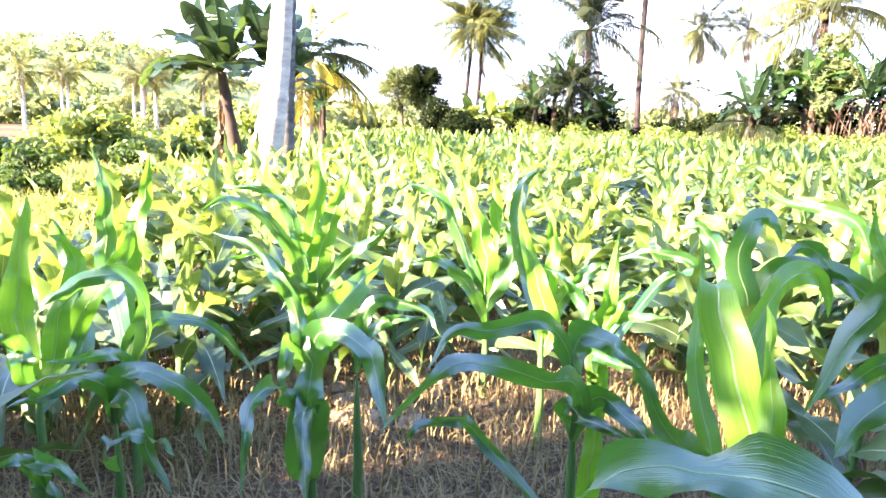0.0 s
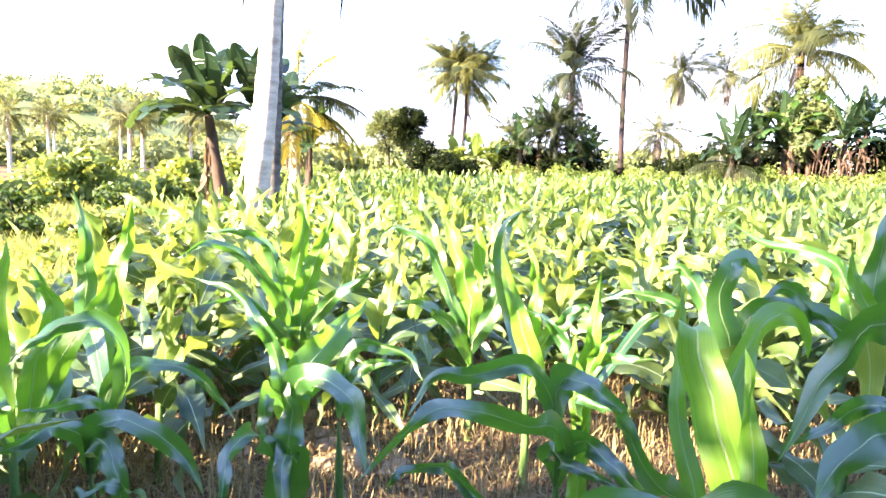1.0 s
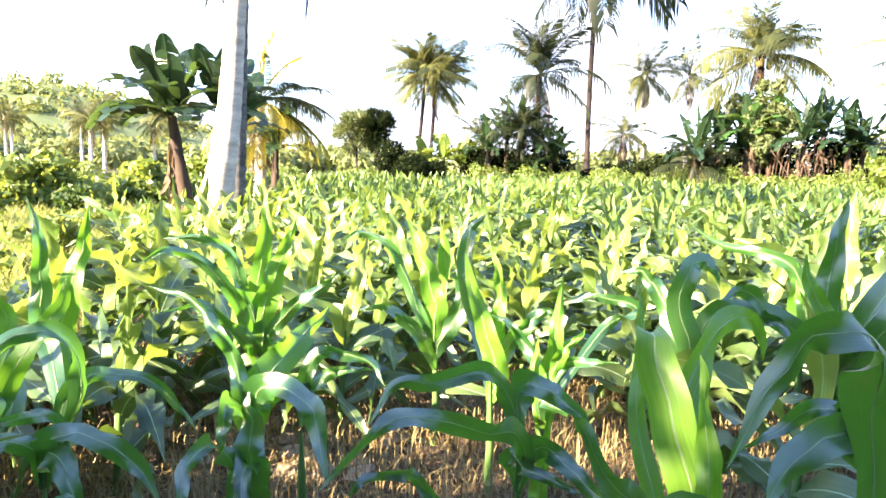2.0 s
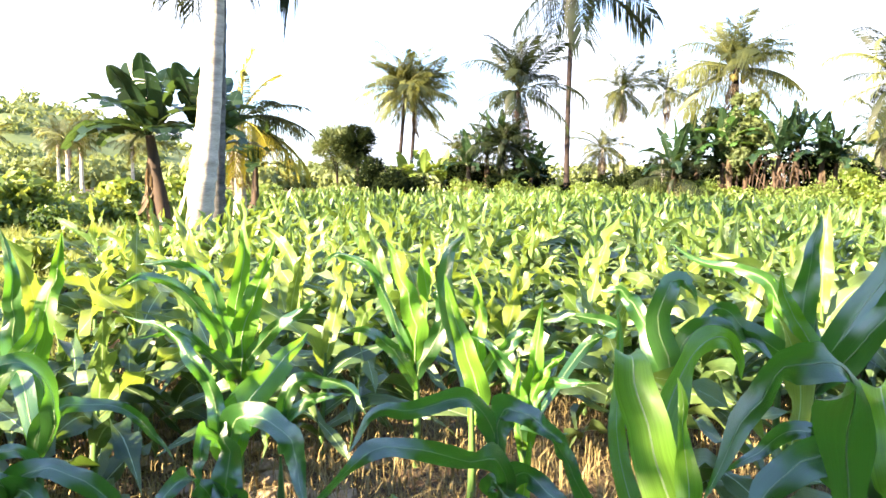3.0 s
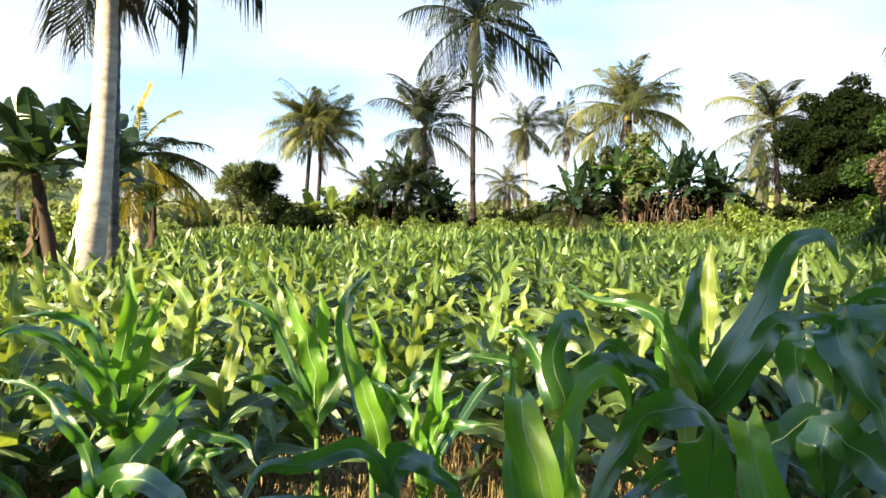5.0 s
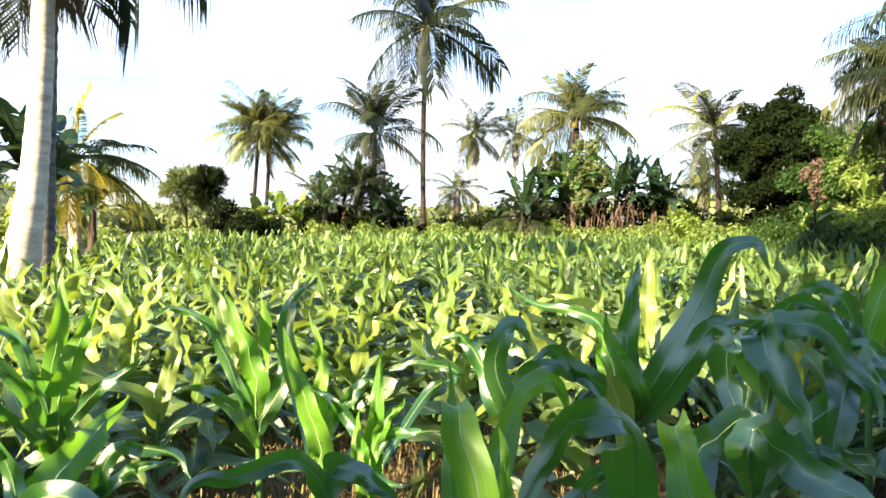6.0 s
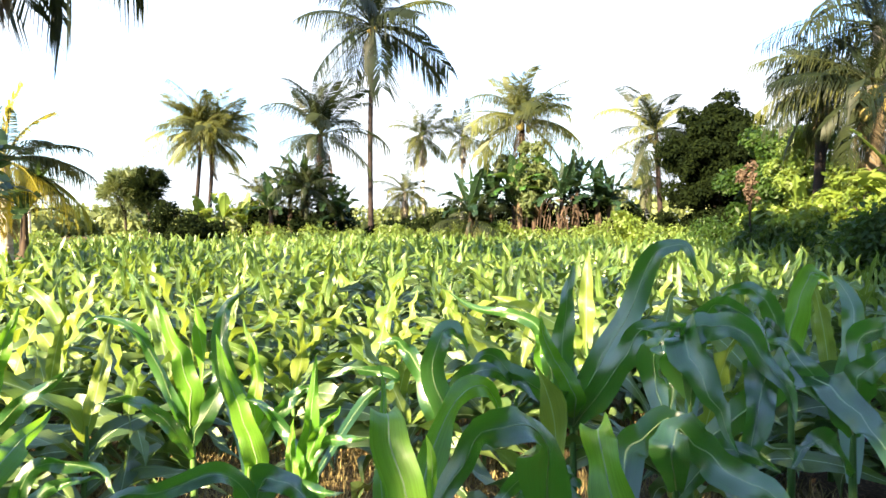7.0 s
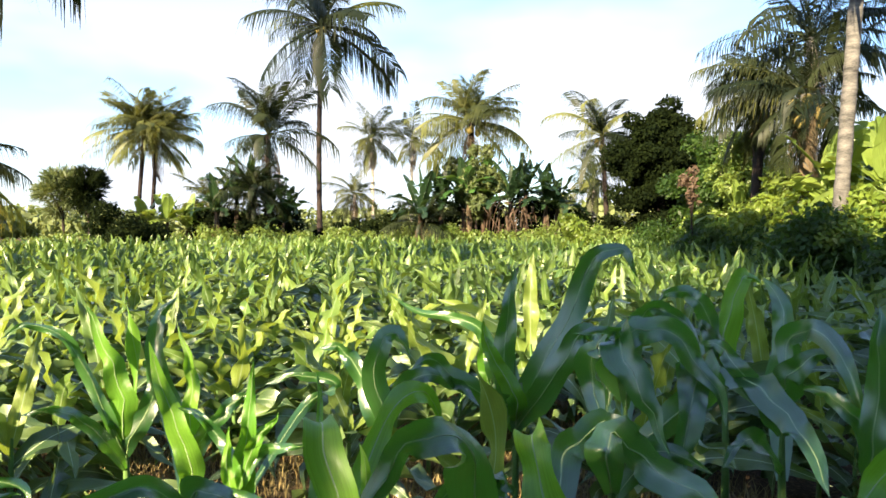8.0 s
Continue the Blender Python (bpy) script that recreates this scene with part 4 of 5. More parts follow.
belt("back_woods", "tall dark trees standing behind the corn field", "woods", [(-5, -8.5, 7.5), (2, -8, 8.0), (9, -6.5, 7.5), (14, -3, 6.5)], 7, 1.8, TREE_SHADED, 26000, 0.3, 48, step=1.2)

# tall shrubs added on the sunward side, out of view, to lay shade on the nearest plants' feet
for k, (aside, top, r) in enumerate([(-1.5, 6.0, 0.5), (-0.7, 6.0, 0.45), (0.0, 6.0, 0.35), (0.7, 4.3, 0.36), (1.1, 4.3, 0.42), (1.4, 4.0, 0.42), (1.7, 3.82, 0.38), (1.95, 3.72, 0.38), (2.2, 3.5, 0.4), (2.5, 3.25, 0.4), (2.95, 3.05, 0.35), (3.5, 2.85, 0.4)]):
    shrub(*sunward(5.6, aside), (r, r, top / 1.95), "dense leafy shrub beside the corn field", TREE_SHADED, 71 + k, 13000, 0.11, group="field shrubs")


# ---- corn ----
def corn_leaves(seed, tall, count, rows, across, width=0.108, spread=1.0):
    """The blades of a young maize plant, in two opposite ranks, lower ones arching over, upper ones standing."""
    rng = np.random.default_rng(seed)
    out, az0 = [], rng.uniform(0, 6.28)
    for i in range(count):
        s = i / (count - 1)
        az = az0 + i * math.pi + rng.normal() * 0.38
        ln = tall * (0.46 + 0.32 * math.sin(math.pi * min(1, s * 0.85 + 0.15))) * rng.uniform(0.85, 1.12)
        slope = math.radians(36 + 42 * s**6 + rng.normal() * 7)
        d = np.array([math.cos(az), math.sin(az), 0])
        z0 = tall * (0.12 + 0.40 * s)
        b = np.array([0, 0, z0])
        c = b + (d * math.cos(slope) + np.array([0, 0, 1]) * math.sin(slope)) * ln * 0.62
        bend = (1.25 - 1.15 * s**5) * rng.uniform(0.55, 1.3)
        e = c + (d * math.cos(slope - 1.5 * bend) + np.array([0, 0, 1]) * math.sin(slope - 1.5 * bend)) * ln * 0.55 * spread
        e[:2] += rng.normal(size=2) * 0.11
        e[2] = max(e[2], 0.06)
        out.append(blade(bezier(b, c, e, rows), width * rng.uniform(0.75, 1.15) * (0.75 + 0.4 * math.sin(math.pi * (s * 0.8 + 0.15))), rng.normal() * 26, across, 0.28, 0.04, int(rng.integers(1e6)), turn=rng.normal() * 60))
    return out


def corn_plant(x, y, seed, tall, count=9):
    root = thing("corn_plant", x, y, 0, "young green maize plant with arching strap leaves", "corn plant", "corn plants")
    part("stalk", tube([(0, 0, -0.03), (0.004, 0, tall * 0.2), (0, 0.004, tall * 0.4), (0, 0, tall * 0.56)], (0.016, 0.014, 0.013, 0.006), 7), STALK, root)
    for k, sh in enumerate(corn_leaves(seed, tall, count, 13, 4, 0.108, 1.15)):
        part("leaf", sh, CORN if k < count - 2 else CORN_WHORL, root)
    return root


def spline(knots, n):
    """A smooth curve through its knots."""
    k = np.array(knots, float)
    k = np.concatenate([[2 * k[0] - k[1]], k, [2 * k[-1] - k[-2]]])
    s = np.linspace(0, len(k) - 3 - 1e-6, n)
    i = s.astype(int)
    f = (s - i)[:, None]
    p, q, r, t = k[i], k[i + 1], k[i + 2], k[i + 3]
    return 0.5 * (2 * q + (r - p) * f + (2 * p - 5 * q + 4 * r - t) * f**2 + (3 * q - p - 3 * r + t) * f**3)


def creased(path, w, seed):
    """Small buckles along a leaf, as maize leaves have where they bend."""
    rng = np.random.default_rng(seed)
    n = len(path)
    knock = rng.normal(size=(13, 3)) * 0.045 * w
    knock[:2] = 0
    q = np.linspace(0, 12, n)
    return path + np.stack([np.interp(q, np.arange(13), knock[:, i]) for i in range(3)], -1)


def hero_corn(x, y, top, leaves, young=()):
    """A near plant; each leaf: the knots of its midrib from the stalk outwards, its width, its twist at root, middle
    and tip. young: leaves in the brighter colour, young ones and those painted as sunlit.
    """
    root = thing("corn_plant", x, y, 0, "large near maize plant with broad glossy leaves", "corn plant", "corn plants")
    part("stalk", tube([(0, 0, -0.03), (0.005, 0, top * 0.4), (0, 0.004, top * 0.75), (0, 0, top)], (0.019, 0.016, 0.012, 0.003), 8), STALK, root)
    for k, (knots, w, twist) in enumerate(leaves):
        path = creased(spline(knots, 30), w, k + int(abs(100 * x)))
        leaf = part("leaf", blade(path, 0.95 * w, twist, 8, 0.14 if w > 0.08 else 0.26, 0.028, k + int(abs(100 * x)) + 7, widest=0.33, root=0.3, tip=0.85, taper=2.0), CORN_YOUNG_LIT if k in young else CORN_NEAR, root)
        part("midrib", tube(path[:-2], 0.02 * w * np.linspace(1, 0.3, 28), 5), MIDRIB, leaf, "pale raised midrib")
    return root


hero_corn(0.57, 1.63, 0.62, [
    ([(0.00, 0.00, 0.47), (0.00, -0.11, 0.60), (-0.04, -0.07, 0.75), (-0.07, -0.02, 0.88), (-0.07, 0.02, 0.94), (-0.04, 0.14, 0.89), (-0.02, 0.22, 0.76)], 0.124, (-32, -28, 17)),
    ([(0.00, 0.00, 0.42), (-0.03, 0.09, 0.55), (-0.04, 0.19, 0.68), (-0.02, 0.26, 0.81), (0.00, 0.34, 1.01)], 0.063, (-20, -17, -18)),
    ([(0.00, 0.00, 0.47), (0.00, -0.17, 0.62), (-0.00, -0.17, 0.72), (-0.01, -0.16, 0.84), (-0.02, -0.15, 0.95)], 0.063, (-40, 0, 0)),
    ([(0.00, 0.00, 0.54), (0.04, 0.11, 0.68), (0.13, 0.24, 0.82), (0.21, 0.31, 0.90), (0.30, 0.37, 0.91), (0.37, 0.41, 0.87), (0.40, 0.42, 0.77)], 0.102, (24, 66, 164)),
    ([(0.00, 0.00, 0.41), (-0.08, -0.03, 0.53), (-0.16, -0.05, 0.60), (-0.23, -0.05, 0.72), (-0.27, -0.07, 0.79)], 0.070, (63, 62, 61)),
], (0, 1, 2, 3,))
hero_corn(0.60, 0.99, 0.84, [
    ([(0.00, 0.00, 0.79), (-0.01, -0.02, 0.90), (-0.03, -0.03, 1.00), (-0.05, -0.07, 1.08), (-0.10, -0.10, 1.13), (-0.15, -0.11, 1.13), (-0.19, -0.10, 1.09), (-0.22, -0.09, 1.02), (-0.25, -0.09, 0.95)], 0.073, (39, 113, 139)),
])
hero_corn(0.94, 1.35, 0.72, [
    ([(0.00, 0.00, 0.65), (-0.05, -0.09, 0.78), (-0.06, -0.06, 0.89), (-0.06, -0.02, 0.96), (-0.03, 0.02, 0.95), (0.04, 0.10, 0.86)], 0.098, (-21, -22, -6)),
    ([(0.00, 0.00, 0.69), (-0.15, -0.03, 0.84), (-0.17, -0.02, 0.87), (-0.21, 0.03, 0.86), (-0.27, 0.04, 0.81), (-0.34, 0.03, 0.78)], 0.057, (-96, -60, -59)),
    ([(0.00, 0.00, 0.68), (-0.14, -0.03, 0.82), (-0.15, -0.03, 0.85), (-0.25, -0.08, 0.84), (-0.34, -0.12, 0.79), (-0.38, -0.15, 0.75)], 0.106, (-130, -59, -47)),
    ([(0.00, 0.00, 0.49), (0.26, 0.36, 0.73), (0.36, 0.42, 0.78), (0.46, 0.43, 0.82), (0.55, 0.40, 0.78), (0.58, 0.38, 0.73)], 0.112, (17, 65, 152)),
    ([(0.00, 0.00, 0.69), (-0.18, -0.02, 0.85), (-0.17, -0.02, 0.89), (-0.15, -0.07, 0.90), (-0.14, -0.09, 0.87)], 0.046, (250, 137, -31)),
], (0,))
hero_corn(1.31, 1.63, 0.78, [
    ([(0.00, 0.00, 0.67), (-0.08, -0.09, 0.81), (-0.05, -0.08, 0.86), (-0.02, -0.14, 0.82), (0.01, -0.24, 0.78), (0.03, -0.35, 0.76), (0.03, -0.43, 0.74)], 0.135, (156, 66, 65)),
    ([(0.00, 0.00, 0.64), (0.06, -0.04, 0.76), (0.10, -0.08, 0.80), (0.12, -0.16, 0.80), (0.13, -0.24, 0.78)], 0.070, (104, 74, 66)),
])
hero_corn(1.40, 1.69, 0.95, [
    ([(0.00, 0.00, 0.88), (-0.03, -0.04, 1.00), (-0.06, -0.05, 1.10), (-0.10, -0.05, 1.12), (-0.21, -0.04, 1.12)], 0.058, (43, 67, 104)),
    ([(0.00, 0.00, 0.92), (-0.01, 0.01, 1.02), (0.01, -0.01, 1.11), (0.09, -0.05, 1.11), (0.14, -0.12, 1.04), (0.17, -0.17, 0.96), (0.18, -0.21, 0.87)], 0.100, (90, 66, 69)),
    ([(0.00, 0.00, 0.91), (-0.03, 0.02, 1.02), (-0.05, -0.02, 1.11), (-0.09, -0.12, 1.05), (-0.08, -0.19, 0.94), (-0.05, -0.25, 0.82)], 0.135, (-4, 47, 46)),
    ([(0.00, 0.00, 0.75), (0.21, -0.05, 0.91), (0.18, -0.09, 1.01), (0.13, -0.13, 0.94), (0.07, -0.16, 0.81), (0.04, -0.19, 0.72)], 0.135, (-82, 35, 36)),
    ([(0.00, 0.00, 0.69), (0.07, 0.26, 0.88), (0.04, 0.22, 1.01), (0.05, 0.17, 1.03), (0.04, 0.12, 0.96), (0.01, 0.11, 0.83)], 0.112, (-22, -115, -139)),
    ([(0.00, 0.00, 0.82), (0.13, 0.15, 0.98), (0.16, 0.13, 1.13), (0.20, 0.10, 1.15), (0.26, 0.05, 1.11), (0.29, 0.01, 1.03)], 0.082, (39, 89, 126)),
])
hero_corn(2.19, 1.84, 0.80, [
    ([(0.00, 0.00, 0.73), (-0.08, 0.16, 0.88), (-0.16, -0.04, 0.87), (-0.26, -0.24, 0.83), (-0.32, -0.39, 0.77), (-0.41, -0.52, 0.69)], 0.135, (-13, 31, 12)),
    ([(0.00, 0.00, 0.67), (-0.05, -0.01, 0.79), (-0.03, -0.04, 0.89), (0.01, -0.08, 0.96), (0.07, -0.16, 0.98)], 0.133, (-73, -86, -102)),
    ([(0.00, 0.00, 0.51), (0.33, 0.30, 0.74), (0.38, 0.33, 0.94), (0.43, 0.42, 1.10), (0.42, 0.50, 1.19)], 0.135, (-10, -16, -27)),
    ([(0.00, 0.00, 0.89), (0.05, 0.02, 1.01), (0.02, -0.10, 1.06), (-0.09, -0.28, 1.02), (-0.14, -0.38, 0.93), (-0.12, -0.42, 0.80)], 0.094, (150, 46, 38)),
    ([(0.00, 0.00, 0.71), (-0.10, 0.03, 0.84), (-0.15, 0.09, 0.93), (-0.15, 0.16, 0.98), (-0.16, 0.24, 0.98)], 0.087, (-75, -74, -81)),
    ([(0.00, 0.00, 0.54), (-0.24, -0.11, 0.71), (-0.35, -0.14, 0.72), (-0.45, -0.18, 0.67)], 0.077, (-121, -36, -17)),
])
hero_corn(2.41, 2.33, 0.85, [
    ([(0.00, 0.00, 0.77), (-0.05, -0.02, 0.89), (-0.03, -0.04, 1.03), (0.00, -0.07, 1.18), (0.06, -0.06, 1.20), (0.13, -0.06, 1.17)], 0.124, (-124, -126, -96)),
    ([(0.00, 0.00, 0.76), (-0.07, -0.00, 0.89), (-0.09, 0.02, 1.03), (-0.14, 0.06, 1.11), (-0.20, 0.11, 1.13), (-0.25, 0.16, 1.07)], 0.102, (83, 88, 99)),
    ([(0.00, 0.00, 0.71), (-0.08, 0.01, 0.84), (-0.09, 0.02, 0.96), (-0.13, 0.05, 1.01)], 0.102, (69, 61, 74)),
], (0,))
hero_corn(1.91, 1.31, 0.70, [
    ([(0.00, 0.00, 0.71), (0.00, -0.00, 0.81), (0.01, -0.01, 0.96), (0.01, -0.01, 1.10), (0.05, 0.02, 1.20)], 0.085, (20, 20, 18)),
    ([(0.00, 0.00, 0.53), (-0.43, -0.26, 0.78), (-0.40, -0.30, 0.88), (-0.37, -0.34, 0.96), (-0.34, -0.39, 0.98)], 0.081, (-30, -40, -84)),
    ([(0.00, 0.00, 0.71), (0.07, 0.07, 0.84), (0.04, 0.12, 0.90), (0.00, 0.16, 0.94), (-0.03, 0.20, 0.94)], 0.064, (-59, -62, -83)),
], (1,))
hero_corn(1.61, 2.74, 0.82, [
    ([(0.00, 0.00, 0.51), (-0.01, 0.01, 0.62), (-0.03, 0.04, 0.86), (-0.01, 0.05, 1.06), (0.03, 0.05, 1.23)], 0.135, (6, 5, 5)),
    ([(0.00, 0.00, 0.51), (0.03, -0.02, 0.62), (0.12, -0.05, 0.82), (0.22, -0.08, 1.01), (0.31, -0.09, 1.22), (0.38, -0.12, 1.30), (0.45, -0.17, 1.29), (0.49, -0.20, 1.18)], 0.135, (66, 66, 92)),
    ([(0.00, 0.00, 0.51), (0.01, -0.12, 0.64), (0.07, -0.22, 0.80), (0.14, -0.26, 0.95), (0.20, -0.30, 0.97), (0.21, -0.37, 0.87)], 0.135, (-64, -64, -110)),
    ([(0.00, 0.00, 0.51), (-0.04, -0.09, 0.64), (-0.19, -0.11, 0.70), (-0.37, -0.13, 0.82), (-0.46, -0.14, 0.89), (-0.55, -0.16, 0.85)], 0.115, (40, 75, 122)),
    ([(0.00, 0.00, 0.53), (-0.06, -0.13, 0.67), (-0.12, -0.10, 0.80), (-0.17, -0.07, 0.91), (-0.19, -0.06, 1.02)], 0.096, (32, 59, 53)),
], (4,))
hero_corn(1.01, 2.72, 0.75, [
    ([(0.00, 0.00, 0.53), (-0.02, -0.05, 0.65), (-0.05, -0.03, 0.82), (-0.02, -0.02, 0.95), (0.05, -0.02, 0.97), (0.09, -0.04, 0.88)], 0.117, (-79, -83, -87)),
    ([(0.00, 0.00, 0.55), (0.02, -0.01, 0.66), (0.07, -0.03, 0.77), (0.16, -0.07, 0.81), (0.27, -0.12, 0.77), (0.32, -0.21, 0.70)], 0.102, (90, 72, 69)),
    ([(0.00, 0.00, 0.54), (-0.04, 0.02, 0.65), (-0.09, 0.09, 0.82), (-0.16, 0.11, 0.91), (-0.24, 0.13, 0.91)], 0.097, (-84, -83, -89)),
])
hero_corn(1.73, 3.21, 0.75, [
    ([(0.00, 0.00, 0.52), (0.02, -0.01, 0.63), (-0.00, 0.00, 0.76), (-0.06, 0.03, 0.89), (-0.15, 0.08, 0.94), (-0.32, 0.16, 0.97), (-0.47, 0.22, 1.06)], 0.092, (-97, -86, -85)),
    ([(0.00, 0.00, 0.52), (-0.01, 0.01, 0.63), (-0.03, 0.02, 0.79), (-0.03, 0.02, 0.92)], 0.103, (-75, -75, -76)),
], (1,))
hero_corn(-0.49, 1.90, 0.62, [
    ([(0.00, 0.00, 0.58), (0.01, 0.02, 0.69), (0.04, 0.11, 0.73), (0.09, 0.27, 0.79), (0.15, 0.49, 0.84)], 0.135, (36, 46, 51)),
    ([(0.00, 0.00, 0.59), (-0.02, -0.00, 0.69), (-0.04, 0.01, 0.80), (-0.10, 0.02, 0.89), (-0.17, 0.05, 0.95), (-0.29, 0.07, 0.98)], 0.050, (-64, -64, -76)),
    ([(0.00, 0.00, 0.61), (0.03, -0.02, 0.72), (0.12, -0.10, 0.75), (0.19, -0.16, 0.72), (0.22, -0.21, 0.64), (0.24, -0.26, 0.58)], 0.085, (134, 31, 23)),
    ([(0.00, 0.00, 0.28), (0.01, -0.10, 0.41), (0.03, -0.12, 0.55), (0.03, -0.12, 0.64), (0.02, -0.10, 0.74)], 0.131, (8, -4, -3)),
    ([(0.00, 0.00, 0.57), (-0.02, -0.04, 0.68), (-0.03, -0.11, 0.71), (-0.03, -0.15, 0.67), (-0.02, -0.17, 0.61)], 0.060, (-153, -27, -27)),
    ([(0.00, 0.00, 0.43), (0.03, -0.14, 0.57), (0.04, -0.24, 0.58), (0.06, -0.33, 0.51), (0.08, -0.38, 0.43)], 0.062, (-1, -3, -2)),
    ([(0.00, 0.00, 0.43), (-0.01, -0.15, 0.57), (-0.03, -0.20, 0.64), (-0.06, -0.29, 0.65), (-0.07, -0.36, 0.58), (-0.06, -0.42, 0.46)], 0.054, (-136, -42, -25)),
], (0,))
hero_corn(-0.40, 2.18, 0.50, [
    ([(0.00, 0.00, 0.54), (0.01, 0.00, 0.65), (0.05, -0.02, 0.74), (0.14, -0.03, 0.75), (0.22, -0.04, 0.72), (0.27, -0.07, 0.65)], 0.054, (128, 88, 81)),
    ([(0.00, 0.00, 0.51), (0.01, 0.00, 0.61), (0.08, -0.02, 0.68), (0.15, -0.03, 0.70), (0.22, -0.02, 0.70)], 0.047, (99, 73, 68)),
])
hero_corn(0.22, 1.78, 0.58, [
    ([(0.00, 0.00, 0.49), (0.00, -0.10, 0.62), (-0.03, -0.15, 0.70), (-0.11, -0.22, 0.74), (-0.23, -0.31, 0.80), (-0.32, -0.36, 0.81), (-0.39, -0.40, 0.76), (-0.45, -0.43, 0.70)], 0.063, (31, 97, 131)),
    ([(0.00, 0.00, 0.60), (-0.02, 0.00, 0.71), (-0.06, -0.02, 0.79), (-0.12, -0.07, 0.83), (-0.23, -0.11, 0.81), (-0.32, -0.12, 0.81), (-0.38, -0.15, 0.72)], 0.066, (-111, -64, -60)),
    ([(0.00, 0.00, 0.60), (-0.01, 0.00, 0.71), (0.01, -0.00, 0.78), (0.06, -0.06, 0.78), (0.11, -0.12, 0.75), (0.16, -0.17, 0.65)], 0.081, (120, 56, 46)),
    ([(0.00, 0.00, 0.53), (0.03, -0.11, 0.66), (0.08, -0.20, 0.65), (0.13, -0.27, 0.62), (0.18, -0.30, 0.59)], 0.060, (118, 47, 45)),
    ([(0.00, 0.00, 0.49), (-0.03, -0.04, 0.61), (0.00, -0.15, 0.62), (0.06, -0.22, 0.62), (0.10, -0.26, 0.61)], 0.043, (159, 62, 53)),
    ([(0.00, 0.00, 0.24), (0.04, -0.04, 0.36), (0.04, -0.06, 0.49), (0.05, -0.06, 0.61), (0.06, -0.06, 0.72)], 0.068, (-66, -53, -53)),
    ([(0.00, 0.00, 0.22), (-0.22, 0.17, 0.40), (-0.30, 0.13, 0.48), (-0.41, 0.07, 0.48), (-0.44, 0.07, 0.43)], 0.044, (-76, -72, -102)),
], (5,))
hero_corn(0.41, 2.52, 0.52, [
    ([(0.00, 0.00, 0.34), (0.01, -0.00, 0.45), (0.02, -0.00, 0.61), (0.04, -0.01, 0.76), (0.06, -0.01, 0.95)], 0.092, (98, 98, 98)),
    ([(0.00, 0.00, 0.37), (-0.02, -0.05, 0.48), (-0.04, -0.04, 0.61), (-0.03, -0.05, 0.74)], 0.055, (21, 21, 17)),
    ([(0.00, 0.00, 0.48), (0.03, -0.01, 0.59), (0.08, -0.02, 0.69), (0.14, -0.03, 0.76)], 0.064, (88, 84, 82)),
    ([(0.00, 0.00, 0.49), (0.07, -0.01, 0.62), (0.14, -0.08, 0.65), (0.23, -0.16, 0.67)], 0.051, (111, 81, 82)),
    ([(0.00, 0.00, 0.39), (-0.03, -0.10, 0.52), (0.04, -0.16, 0.51), (0.11, -0.23, 0.52)], 0.060, (-15, -120, -102)),
    ([(0.00, 0.00, 0.46), (-0.01, 0.05, 0.58), (-0.06, 0.11, 0.67), (-0.13, 0.12, 0.75), (-0.19, 0.13, 0.77)], 0.054, (-54, -51, -62)),
    ([(0.00, 0.00, 0.43), (0.30, 0.34, 0.67), (0.43, 0.31, 0.75), (0.36, 0.33, 0.79), (0.25, 0.36, 0.80), (0.15, 0.38, 0.77)], 0.055, (28, 34, 162)),
], (0, 1, 2,))
hero_corn(0.25, 2.80, 0.50, [
    ([(0.00, 0.00, 0.38), (0.02, -0.00, 0.49), (-0.02, 0.00, 0.65), (-0.07, 0.01, 0.82), (-0.12, 0.01, 0.98)], 0.110, (-95, -86, -86)),
    ([(0.00, 0.00, 0.40), (0.02, 0.05, 0.52), (0.03, 0.05, 0.71), (0.03, 0.05, 0.87), (-0.02, 0.10, 1.03)], 0.081, (-13, -16, -17)),
    ([(0.00, 0.00, 0.41), (-0.00, 0.25, 0.58), (-0.08, 0.31, 0.82), (-0.08, 0.36, 1.01), (-0.01, 0.35, 1.11)], 0.112, (-16, -13, -22)),
    ([(0.00, 0.00, 0.43), (0.04, 0.05, 0.54), (0.13, 0.03, 0.68), (0.22, 0.02, 0.75), (0.26, 0.01, 0.72)], 0.076, (86, 83, 100)),
], (0, 1,))
hero_corn(0.04, 3.31, 0.55, [
    ([(0.00, 0.00, 0.46), (-0.01, -0.05, 0.57), (-0.02, -0.05, 0.73), (-0.07, -0.05, 0.90), (-0.15, -0.00, 1.08)], 0.133, (84, 86, 87)),
    ([(0.00, 0.00, 0.44), (0.01, -0.00, 0.55), (0.05, 0.05, 0.75), (0.03, 0.05, 0.94), (0.01, 0.05, 1.09)], 0.084, (-1, 0, 1)),
    ([(0.00, 0.00, 0.41), (-0.04, -0.05, 0.53), (-0.12, -0.05, 0.75), (-0.22, -0.05, 0.95), (-0.35, -0.06, 1.01), (-0.44, -0.07, 0.96)], 0.061, (103, 106, 113)),
    ([(0.00, 0.00, 0.36), (-0.05, -0.25, 0.54), (-0.14, -0.30, 0.67), (-0.23, -0.35, 0.73), (-0.34, -0.36, 0.72)], 0.070, (48, 74, 108)),
    ([(0.00, 0.00, 0.42), (0.03, -0.05, 0.53), (0.11, -0.05, 0.67), (0.10, -0.05, 0.80), (0.07, -0.05, 0.85)], 0.102, (-71, -67, -66)),
], (0, 1,))
